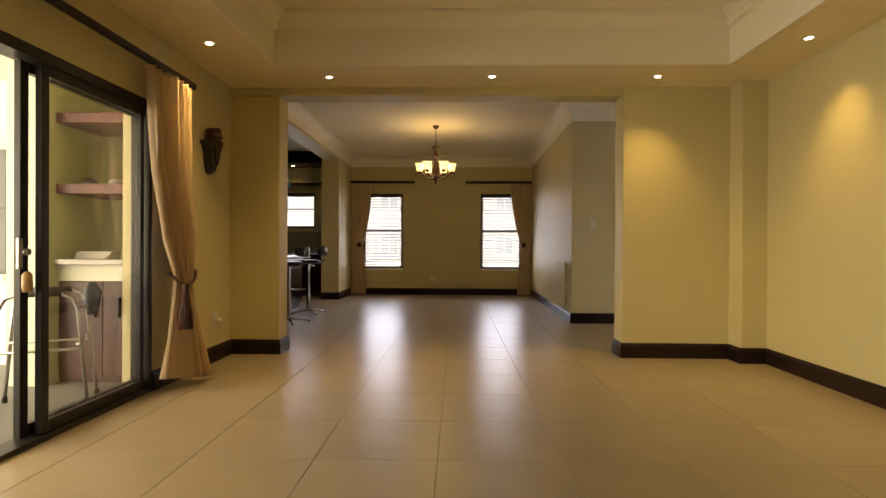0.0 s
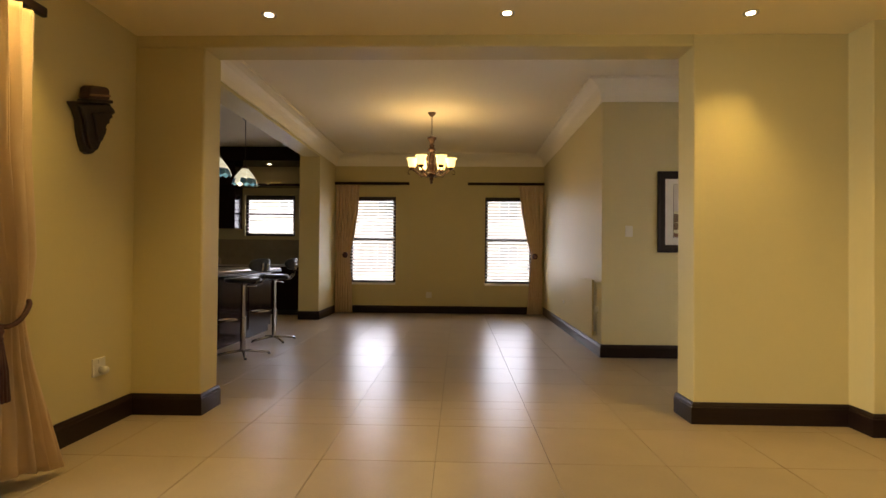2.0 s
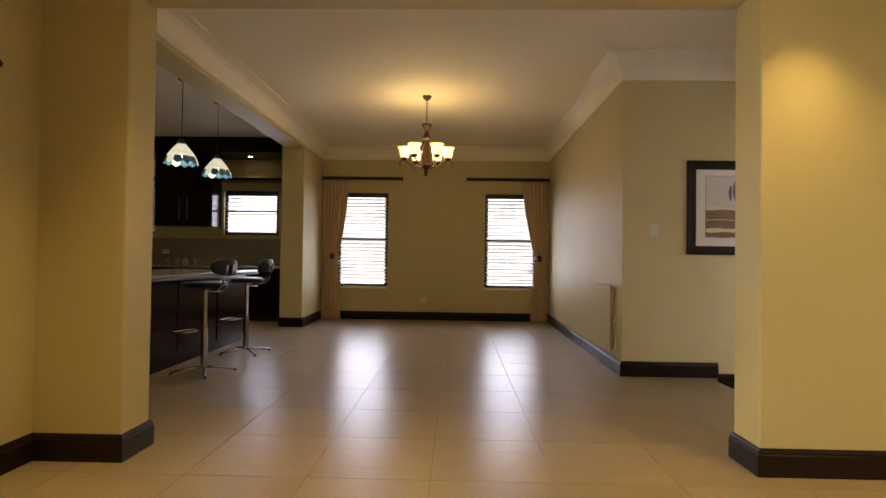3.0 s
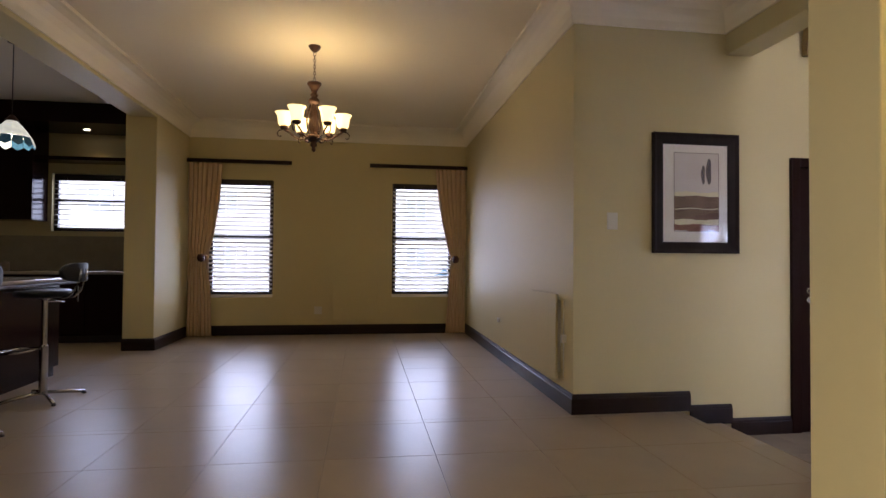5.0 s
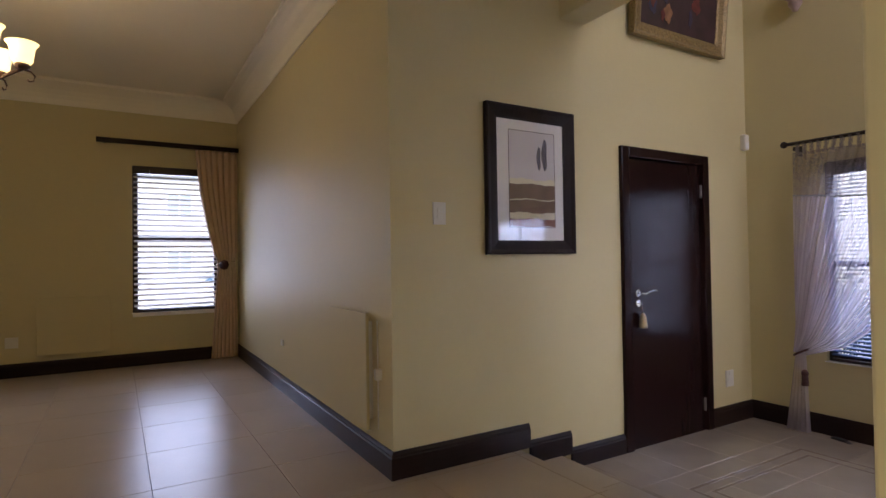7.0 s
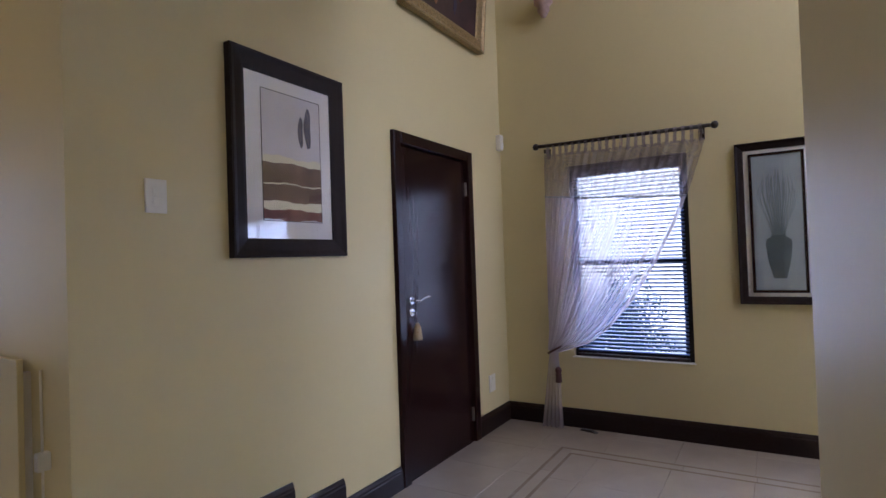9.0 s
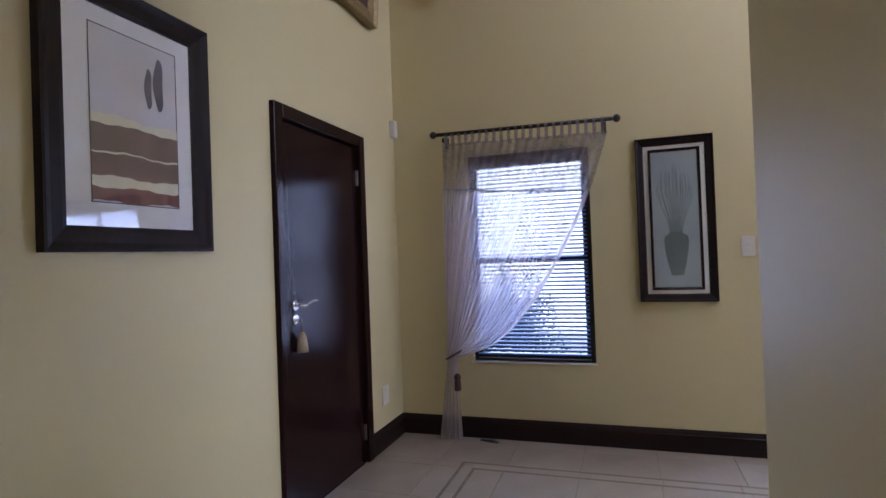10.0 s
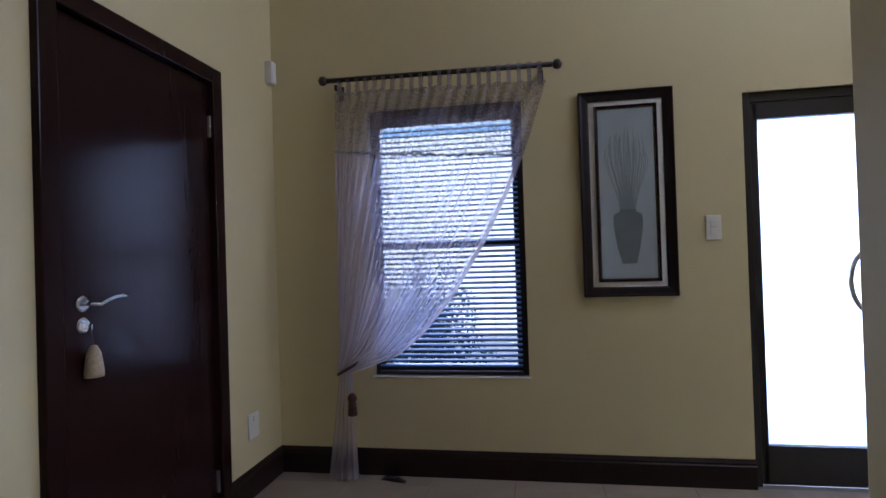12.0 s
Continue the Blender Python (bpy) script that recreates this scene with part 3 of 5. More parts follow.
far_curtain([(2.5, -0.665, .1), (1.3, -0.66, .1), (1.15, -0.63, .1), (1.0, -0.65, .1), (0, -0.665, .1)], [(2.5, -0.20, .1), (1.95, -0.235, .1), (1.49, -0.30, .1), (1.3, -0.345, .1), (1.15, -0.38, .1), (0.9, -0.37, .1), (0.58, -0.335, .1), (0, -0.32, .1)], -0.49, 3)
far_curtain([(2.5, 2.90, .1), (2.0, 2.945, .1), (1.6, 3.02, .1), (1.3, 3.09, .1), (1.15, 3.14, .1), (0.9, 3.12, .1), (0, 3.06, .1)], [(2.5, 3.375, .1), (1.3, 3.365, .1), (1.15, 3.34, .1), (1.0, 3.355, .1), (0, 3.365, .1)], 3.23, 5)

# flat panel heaters, sockets and switches


def panel(x, y, z, w, h, rz, label):
    t = thing("panel_heater", x, y, z, label, "heater", "panel heaters", rz)
    part("panel", boxes((0, w, -0.055, -0.035, 0, h)), M_WALL, t, bevel=0.003)
    for b0 in (0.03, w - 0.05):
        part("bracket", boxes((b0, b0 + 0.02, -0.035, 0, 0.05, h - 0.05)), M_WHITE, t)
    return t


def plate(x, y, z, rz, w, h, label, kind="switch", plug=False):
    """A white plate; its back at the wall, its face towards local -y."""
    t = thing("light_switch" if kind == "switch" else "wall_socket", x, y, z, label, "light switch" if kind == "switch" else "wall socket", "", rz)
    part("plate", boxes((-w / 2, w / 2, -0.011, 0, -h / 2, h / 2)), M_WHITE, t, bevel=0.003)
    if kind == "switch":
        part("rocker", boxes((-w * 0.2, w * 0.2, -0.016, -0.011, 0.003, h * 0.28)), M_WHITE, t, bevel=0.002)
        part("rocker", boxes((-w * 0.2, w * 0.2, -0.016, -0.011, -h * 0.28, -0.003)), M_WHITE, t, bevel=0.002)
    else:
        part("socket_rim", boxes((-w * 0.3, w * 0.3, -0.014, -0.011, -h * 0.3, h * 0.12)), M_WHITE, t, bevel=0.002)
        part("rocker", boxes((-w * 0.12, w * 0.12, -0.016, -0.011, h * 0.22, h * 0.4)), M_WHITE, t)
    if plug:
        part("plug", lathe(bmesh.new(), [(0.026, 0), (0.026, 0.03), (0.018, 0.045), (0, 0.045)], 16), M_WHITE, t, smooth=True).matrix_local = pose(0.01, -0.014, -0.02, 90, 0, 0)
    return t


panel(1.372, YN, 0.207, 0.665, 0.602, 0, "cream-painted flat panel heater low on the far dining room wall")
panel(DX + .003, 11.32, 0.208, 0.635, 0.655, -90, "cream-painted flat panel heater low on the side wall by the steps")
t = thing("panel_valve", DX + .001, 10.61, 0.53, "white heater switch box with a cord beside the panel heater", "switch box", "", -90)
part("box", boxes((0, 0.03, -0.04, 0, -0.03, 0.03)), M_WHITE, t, bevel=0.004)
part("cord", tube(bmesh.new(), [(0.015, -0.02, 0.03), (0.012, -0.02, 0.3)], 0.004, 8), M_WHITE, t, smooth=True)
part("cord", tube(bmesh.new(), [(0.015, -0.02, -0.03), (0.01, -0.02, -0.3)], 0.004, 8), M_WHITE, t, smooth=True)
plate(1.16, YN, 0.36, 0, 0.11, 0.11, "white wall socket low on the far dining room wall", "socket")
plate(DX + .02, 12.76, 0.435, -90, 0.075, 0.05, "small white wall socket low on the dining room side wall", "socket")
plate(3.65, DY, 1.42, 0, 0.082, 0.125, "white double light switch on the wall beside the framed print")
plate(6.36, DY, 0.16, 0, 0.10, 0.13, "white wall socket low beside the dark inner door", "socket")
plate(HX, 8.06, 1.12, -90, 0.075, 0.125, "white double light switch between the vase print and front door")
plate(XL, 7.66, 0.40, 90, 0.12, 0.115, "white wall socket with a round plug below the carved wooden mask", "socket", True)
t = thing("motion_sensor", 6.625, DY, 2.035, "small white alarm motion sensor high beside the corner", "alarm sensor")
part("body", boxes((-0.03, 0.03, -0.045, 0, 0, 0.13)), M_WHITE, t, bevel=0.008)
part("lens", boxes((-0.02, 0.02, -0.048, -0.045, 0.015, 0.06)), M_PAPER, t, bevel=0.001)


# framed pictures
def frame_bars(w, h, fw, depth, y0=0.0):
    pr = [(0, 0), (fw, 0.0), (fw, -depth * 0.45), (fw * 0.8, -depth * 0.6), (fw * 0.35, -depth * 0.75), (fw * 0.12, -depth), (0, -depth)]
    bm = bmesh.new()
    c = [(0, 0), (w, 0), (w, h), (0, h)]
    s = [(1, 1), (-1, 1), (-1, -1), (1, -1)]
    rows = [[bm.verts.new((cx + sx * o, y0 + d, cz + sz * o)) for o, d in pr] for (cx, cz), (sx, sz) in zip(c, s)]
    k = len(pr)
    for i in range(4):
        a, b = rows[i], rows[(i + 1) % 4]
        for j in range(k):
            bm.faces.new((a[j], a[(j + 1) % k], b[(j + 1) % k], b[j]))
    return bm


def slab(x0, x1, z0, z1, y0, y1):
    return boxes((x0, x1, min(y0, y1), max(y0, y1), z0, z1))


# the striped landscape print
PX, PZ, PW, PH = 3.965, 1.185, 0.70, 0.91
t = thing("framed_print", PX, DY, PZ, "dark-framed print of brown and cream stripes with two dark leaf shapes", "framed picture")
part("frame", frame_bars(PW, PH, 0.085, 0.035), M_PFRAME, t)
part("mat_board", slab(0.08, PW - 0.08, 0.08, PH - 0.08, -0.006, -0.010), M_PAPER, t)
ix0, ix1, iz0, iz1 = 0.175, 0.545, 0.165, 0.765
part("print", slab(ix0, ix1, iz0, iz1, -0.010, -0.0108), mk("pale_lilac_wash", (0.60, 0.57, 0.60), 0.7, vary=0.12, scale=5), t)
part("print_line", boxes(*[(a, b, -0.0122, -0.0108, c, d) for a, b, c, d in ((ix0, ix1, iz1 - 0.003, iz1), (ix0, ix0 + 0.003, iz0, iz1), (ix1 - 0.003, ix1, iz0, iz1), (ix0, ix1, iz0, iz0 + 0.003))]), M_CARVE, t)
BR, CRM = mk("brown_wash", (0.17, 0.10, 0.075), 0.7, vary=0.5, scale=14), mk("cream_wash", (0.68, 0.64, 0.48), 0.7, vary=0.06, scale=12)
rnd = random.Random(4)
for k, (lo, hi, mm, nm) in enumerate(((0.006, 0.055, mk("red_brown_wash", (0.22, 0.09, 0.07), 0.7, vary=0.5, scale=16), "red_stripe"), (0.055, 0.092, CRM, "cream_stripe"), (0.092, 0.171, BR, "brown_stripe"), (0.171, 0.177, CRM, "cream_stripe"), (0.177, 0.270, BR, "brown_stripe"), (0.270, 0.300, CRM, "cream_stripe"))):
    n = 24
    wig = lambda q, s: 0.006 * math.sin(q * 9 + s * 3) + 0.003 * math.sin(q * 31 + s)
    top = [(ix0 + 0.003 + (ix1 - ix0 - 0.006) * q / n, iz0 + hi + wig(q / n, hi * 20) * (1 if hi > 0.28 else 0.7)) for q in range(n + 1)]
    bot = [(ix0 + 0.003 + (ix1 - ix0 - 0.006) * q / n, iz0 + lo + wig(q / n, lo * 20) * 0.7) for q in range(n + 1)]
    part(nm, prism(bmesh.new(), bot + top[::-1], -0.0112 - 0.0003 * k, -0.0106), mm, t)
for cx, cz, sw, sh in ((0.415, 0.60, 0.016, 0.075), (0.462, 0.625, 0.022, 0.10)):
    poly = [(cx + sw * math.sin(a) * (1 + 0.25 * math.sin(3 * a)), cz + sh * math.cos(a)) for a in (2 * math.pi * i / 22 for i in range(22))]
    part("leaf_shape", prism(bmesh.new(), poly, -0.0120, -0.0106), mk("indigo_wash", (0.09, 0.08, 0.13), 0.7, vary=0.4, scale=30), t)
gl = part("glass", slab(0.08, PW - 0.08, 0.08, PH - 0.08, -0.0150, -0.0165), M_GLASS, t)
gl.visible_shadow = False

# the vase print
t = thing("framed_print", HX, 8.71, 0.778, "tall dark-framed print of a grey vase holding thin reeds", "framed picture", "", -90)
VW, VH = 0.47, 1.072
part("frame", frame_bars(VW, VH, 0.05, 0.04), M_PFRAME, t)
part("mat_board", slab(0.045, VW - 0.045, 0.045, VH - 0.045, -0.006, -0.010), M_PAPER, t)
part("inner_frame", frame_bars(VW - 0.156, VH - 0.15, 0.018, 0.014, 0), M_DARK, t).location = (0.078, -0.010, 0.075)
part("print", slab(0.09, VW - 0.09, 0.088, VH - 0.088, -0.0112, -0.0122), mk("blue_grey_wash", (0.33, 0.38, 0.42), 0.7, vary=0.15, scale=4), t)
vz = 0.17
prof = [(0.036, 0), (0.043, 0.03), (0.056, 0.08), (0.066, 0.14), (0.072, 0.19), (0.074, 0.23), (0.070, 0.252), (0.056, 0.265), (0.040, 0.270), (0.043, 0.283)]
part("vase_shape", prism(bmesh.new(), [(VW / 2 - r, vz + z) for r, z in prof] + [(VW / 2 + r, vz + z) for r, z in prof[::-1]], -0.0132, -0.0122), mk("slate_wash", (0.10, 0.13, 0.14), 0.7, vary=0.3, scale=18), t)
bm = bmesh.new()
for i in range(38):
    f = (i / 37 - 0.5) * 2
    b0, h = VW / 2 + f * 0.035, 0.34 + 0.1 * rnd.random() - 0.05 * abs(f)
    x1 = VW / 2 + f * 0.105 + rnd.uniform(-0.01, 0.01)
    p = [(b0, 0), (VW / 2 + f * 0.058, h * 0.3), (VW / 2 + f * 0.092, h * 0.6), (x1, h * 0.85), (x1 - f * 0.012, h)]
    for (u0, v0), (u1, v1) in zip(p, p[1:]):
        q = [bm.verts.new((x, -0.0130, vz + 0.283 + v)) for x, v in ((u0 - .0013, v0), (u0 + .0013, v0), (u1 + .0011, v1), (u1 - .0011, v1))]
        bm.faces.new(q)
part("reeds", bm, mk("reed_wash", (0.15, 0.19, 0.20), 0.7), t)
part("glass", slab(0.045, VW - 0.045, 0.045, VH - 0.045, -0.019, -0.020), M_GLASS, t).visible_shadow = False

# the gilt-framed painting
t = thing("framed_painting", 5.26, DY, 2.765, "large dark oil painting in an ornate gilt frame above a door", "painting")
t.matrix_world = pose(5.225, DY - 0.012, 2.745, 5, 0, 0)
part("frame", frame_bars(1.08, 0.95, 0.10, 0.055), M_GOLD, t)
part("canvas", slab(0.095, 0.985, 0.095, 0.855, -0.008, -0.020), mk("dark_oil_paint", (0.045, 0.022, 0.030), 0.35, vary=0.7, scale=7), t)
cols = [mk("ochre_oil_paint", (0.28, 0.14, 0.07), 0.4, vary=0.5, scale=20), mk("red_oil_paint", (0.16, 0.03, 0.03), 0.4, vary=0.5, scale=20), mk("blue_oil_paint", (0.04, 0.04, 0.10), 0.4, vary=0.5, scale=20)]
for i in range(15):
    cx, cz, a0, b0 = rnd.uniform(0.2, 0.88), rnd.uniform(0.17, 0.6), rnd.uniform(0.02, 0.05), rnd.uniform(0.03, 0.10)
    poly = [(cx + a0 * math.cos(a) * (1 + 0.3 * math.sin(3 * a + i)), cz + b0 * math.sin(a) * (1 + 0.2 * math.cos(5 * a))) for a in (2 * math.pi * q / 14 for q in range(14))]
    part("paint_patch", prism(bmesh.new(), poly, -0.0212 - 0.0002 * i, -0.019), cols[i % 3], t)

# inner door
d = tagged(new("door_1"), kind="structure")
part("door_frame", boxes((5.12, 5.195, DY - 0.028, DY + .14, HF, 1.94), (6.04, 6.115, DY - 0.028, DY + .14, HF, 1.94), (5.195, 6.04, DY - 0.028, DY + .14, 1.865, 1.94)), M_DARK, d, bevel=0.006)
part("door_leaf", boxes((5.199, 6.036, DY + 0.004, DY + 0.046, HF - 0.006, 1.861)), M_DARK, d, bevel=0.003)
for z in (1.66, 0.0):
    part("hinge", boxes((6.030, 6.045, DY - 0.012, DY + 0.004, z - 0.05, z + 0.05)), M_TIN, d, bevel=0.002)
hx, hz = 5.293, 0.897
for dz in (0.0, -0.072):
    part("escutcheon", lathe(bmesh.new(), [(0.027, 0), (0.027, 0.006), (0.022, 0.01), (0, 0.01)], 24), M_CHROME, d, smooth=False).matrix_local = pose(hx, DY + 0.004, hz + dz, 90, 0, 0)
part("door_handle", tube(bmesh.new(), [(hx, DY + 0.004, hz), (hx, DY - 0.04, hz), (hx + 0.02, DY - 0.052, hz - 0.004), (hx + 0.045, DY - 0.05, hz + 0.006), (hx + 0.085, DY - 0.048, hz + 0.016), (hx + 0.125, DY - 0.046, hz + 0.018), (hx + 0.145, DY - 0.046, hz + 0.015)], 0.007, 12), M_CHROME, d, smooth=True)
part("key", boxes((hx - 0.002, hx + 0.002, DY - 0.035, DY - 0.006, hz - 0.088, hz - 0.068)), M_CHROME, d)
t = thing("key_tag", hx + 0.012, DY - 0.028, hz - 0.245, "pale tassel key tag hanging from the inner door's lock", "key tag")
part("string", tube(bmesh.new(), [(-0.01, 0, 0.162), (0.0, 0, 0.10)], 0.0025, 6), M_CORD, t)
part("body", lathe(bmesh.new(), [(0.030, 0), (0.030, 0.02), (0.022, 0.08), (0.010, 0.105), (0, 0.108)], 16), mk("tassel_thread", (0.42, 0.33, 0.22), 0.8, vary=0.3, scale=90, bump=0.6, bscale=200), t, smooth=True)

# front door
d = tagged(new("door_2"), kind="structure")
F0, F1 = HX + 0.02, HX + 0.09
part("door_frame", boxes((F0, F1, 7.86, 7.90, HF, 1.80), (F0, F1, 6.76, 6.80, HF, 1.80), (F0, F1, 6.80, 7.86, 1.75, 1.80)), M_BLACK, d, bevel=0.004)
for a0, a1 in ((7.332, 7.858), (6.802, 7.328)):
    part("door_leaf", boxes((F0 + .01, F1 - .01, a1 - (0.035 if a1 > 7.5 else 0.012), a1, HF + .01, 1.748), (F0 + .01, F1 - .01, a0, a0 + (0.012 if a1 > 7.5 else 0.035), HF + .01, 1.748), (F0 + .01, F1 - .01, a0 + .012, a1 - .012, 1.665, 1.748), (F0 + .01, F1 - .01, a0 + .012, a1 - .012, HF + .01, 0.005)), M_BLACK, d, bevel=0.003)
    part("pane", boxes((F0 + .04, F0 + .046, a0 + .012, a1 - .012, 0.005, 1.665)), M_FROST, d)
part("door_handle", tube(bmesh.new(), [(F0 - 0.035, 7.345 + 0.10 * math.sin(a), 0.83 + 0.16 * math.cos(a)) for a in (math.pi * i / 16 for i in range(17))], 0.013, 12), M_CHROME, d, smooth=True)
for z in (0.99, 0.67):
    part("handle_post", tube(bmesh.new(), [(F0 - 0.035, 7.345, z), (F0 + 0.04, 7.345, z)], 0.009, 10), M_CHROME, d, smooth=True)

# voile curtain in the hall
t = thing("curtain_pole", 0, 0, 0, "dark wooden curtain pole with ball ends above the hall window", "curtain pole")
px = HX - 0.095
part("pole", tube(bmesh.new(), [(px, 8.84, 1.995), (px, 10.07, 2.012)], 0.014, 14), M_CARVE, t, smooth=True)
for y, z in ((8.815, 1.994), (10.095, 2.013)):
    part("finial", lathe(bmesh.new(), [(0, -0.028), (0.018, -0.02), (0.027, 0), (0.018, 0.02), (0, 0.028)], 16, px, y, z), M_CARVE, t, smooth=True)
for y in (8.90, 10.02):
    part("bracket", boxes((px - 0.006, HX, y - 0.008, y + 0.008, 1.955, 1.985), (HX - 0.006, HX, y - 0.015, y + 0.015, 1.92, 2.0)), M_CARVE, t, bevel=0.002)
t = thing("curtain", 0, 0, 0, "sheer lilac-grey voile curtain with lace band, tied to one side", "curtain")


def thread(u, v, k=19):
    """Where a thread of the voile runs: u across from the tied side, v from the pole down to the tie."""
    rz = np.interp(v, [0, .2, .34, .5, .66, .8, .9, 1], [1.965, 1.60, 1.36, 1.06, .80, .60, .48, .39])
    ry = np.interp(v, [0, .2, .34, .5, .66, .8, .9, 1], [8.855, 8.975, 9.07, 9.225, 9.39, 9.56, 9.71, 9.97])
    lz, ly = 1.985 + (0.415 - 1.985) * v, 10.02 + 0.02 * v
    w = max(0.05, 1 - v ** 2.2)
    wave = 0.016 * math.sin(2 * math.pi * k * u + 1.2 * math.sin(5 * u)) * (0.5 + 0.5 * w) + 0.02 * math.sin(2 * math.pi * 3.3 * u + v)
    uu = u ** (1 + 0.55 * v)
    sag = -0.05 * math.sin(math.pi * u) * v * (1 - v)
    return (px - 0.022 + wave * (0.6 + 0.7 * v) - 0.03 * v * (1 - v), ly + (ry - ly) * uu, lz + (rz - lz) * uu + sag)


def voile(v0, v1, m, name, out=0.0, nu=190, nv=34):
    bm = bmesh.new()
    g = [[bm.verts.new(tuple(np.add(thread(i / nu, v0 + (v1 - v0) * j / nv), (-out, 0, 0)))) for i in range(nu + 1)] for j in range(nv + 1)]
    for a, b in zip(g, g[1:]):
        for i in range(nu):
            bm.faces.new((a[i], a[i + 1], b[i + 1], b[i]))
    ob = part(name, bm, m, t, smooth=True)
    uv = ob.data.uv_layers.new(name="weave")
    for poly in ob.data.polygons:
        for li in poly.loop_indices:
            k = ob.data.loops[li].vertex_index
            uv.data[li].uv = ((k % (nu + 1)) / nu, v0 + (v1 - v0) * (k // (nu + 1)) / nv)
    return ob


voile(0.03, 0.245, M_LACE, "lace_band", nv=10)
voile(0.235, 1.0, M_SHEER, "voile", 0.003)
for i in range(22):
    bm = bmesh.new()
    u = (i + 0.5) / 22
    x0, y0, z0 = thread(u, 0.04)
    q = [(px + 0.017 * math.cos(a), y0 + 0.0, 2.0 + 0.017 * math.sin(a)) for a in (-1.2, 0, 1.2, 2.2, 3.14, 4.0)]
    ring = [(x0, y0, z0)] + q[::-1][:5] + [(x0 + 0.01, y0, z0)]
    for a, b in zip(ring, ring[1:]):
        bm.faces.new([bm.verts.new(k) for k in ((a[0], a[1] - .011, a[2]), (a[0], a[1] + .011, a[2]), (b[0], b[1] + .011, b[2]), (b[0], b[1] - .011, b[2]))])
    part("tab_top", bm, M_LACE, t)
bm = bmesh.new()
tube(bm, [tuple(np.add(thread(i / 60, 0.24), (-0.006, 0, 0.004 * math.sin(i * 1.9)))) for i in range(61)], 0.005, 6)
part("ruffle", bm, mk("ruffle_thread", (0.22, 0.24, 0.26), 0.8), t)
bm = bmesh.new()
g = []
for j in range(13):
    f = j / 12
    z = 0.415 - 0.605 * f
    row = []
    for i in range(61):
        u = i / 60
        w = 0.032 + 0.055 * f
        row.append(bm.verts.new((px - 0.02 + 0.016 * math.sin(u * 2 * math.pi * 5), 10.0 + (u - 0.5) * 2 * w + 0.03 * f, z)))
    g.append(row)
for a, b in zip(g, g[1:]):
    for i in range(60):
        bm.faces.new((a[i], a[i + 1], b[i + 1], b[i]))
part("voile_tail", bm, M_SHEER, t, smooth=True)
part("tieback_cord", tube(bmesh.new(), [(px - 0.02 + 0.045 * math.cos(a), 9.99 + 0.055 * math.sin(a), 0.415 - 0.03 * math.sin(a)) for a in (2 * math.pi * i / 16 for i in range(16))], 0.008, 8, True), M_CORD, t, smooth=True)
tassel(t, px - 0.05, 9.96, 0.29, 0.12, 0.018)

t = thing("door_stop", 6.60, 9.76, HF, "small flat dark door wedge lying on the hall floor", "door wedge", "", 75)
part("wedge", prism(bmesh.new(), [(-0.075, 0.0), (0.07, 0.0), (0.06, 0.012), (-0.02, 0.018), (-0.05, 0.007)], -0.018, 0.018), M_CARVE, t, bevel=0.002)

# ball-shaped wall light high in the hall
t = thing("wall_corbel", HX, 9.995, 3.03, "small pink carved plaster corbel high above the hall window", "wall ornament")
part("body", lathe(bmesh.new(), [(0, 0), (0.02, 0.01), (0.035, 0.04), (0.05, 0.06), (0.045, 0.09), (0.075, 0.12), (0.075, 0.16), (0.06, 0.20), (0, 0.20)], 18, -0.075), mk("pink_plaster", (0.45, 0.32, 0.27), 0.7, vary=0.3, scale=25, bump=0.5), t, smooth=True)

# ---- living room things ----
t = thing("curtain_board", 0, 0, 0, "long dark-stained curtain board above the glass sliding door", "curtain rail")
part("board", boxes((XL + 0.10, XL + 0.135, 3.2, 7.02, 2.345, 2.40)), M_SKIRT, t, bevel=0.012)
for b0 in (6.9, 5.0):
    part("bracket", boxes((XL, XL + 0.10, b0, b0 + 0.04, 2.36, 2.385)), M_SKIRT, t)
t = thing("curtain", 0, 0, 0, "long cream curtain tied back with brown tassel by the sliding door", "curtain")
L = [(2.36, 6.33, .12), (1.6, 6.39, .12), (1.1, 6.50, .13), (0.86, 6.63, .14), (0.80, 6.64, .14), (0.6, 6.60, .14), (0.3, 6.55, .13), (0, 6.50, .11)]
R = [(2.36, 6.97, .11), (1.6, 6.95, .13), (1.1, 6.93, .17), (0.92, 6.88, .18), (0.82, 6.83, .18), (0.6, 6.88, .19), (0.3, 6.95, .24), (0, 7.01, .29)]
cloth("cloth", L, R, 2.335, 0.03, t, M_CURT, 7, 0.040, "y", XL, 1, rows=60, lift=0.08, seed=9, hem=0.008)
pts = [(XL + 0.165 + 0.085 * math.cos(a), 6.735 + 0.115 * math.sin(a), 0.87 + 0.02 * math.sin(a) - 0.075 * max(0.0, math.cos(a + 0.5)) ** 2) for a in (2 * math.pi * i / 24 for i in range(24))]
part("tieback_cord", tube(bmesh.new(), pts, 0.012, 8, True), M_CORD, t, smooth=True)
tassel(t, XL + 0.255, 6.60, 0.80, 0.34, 0.045)

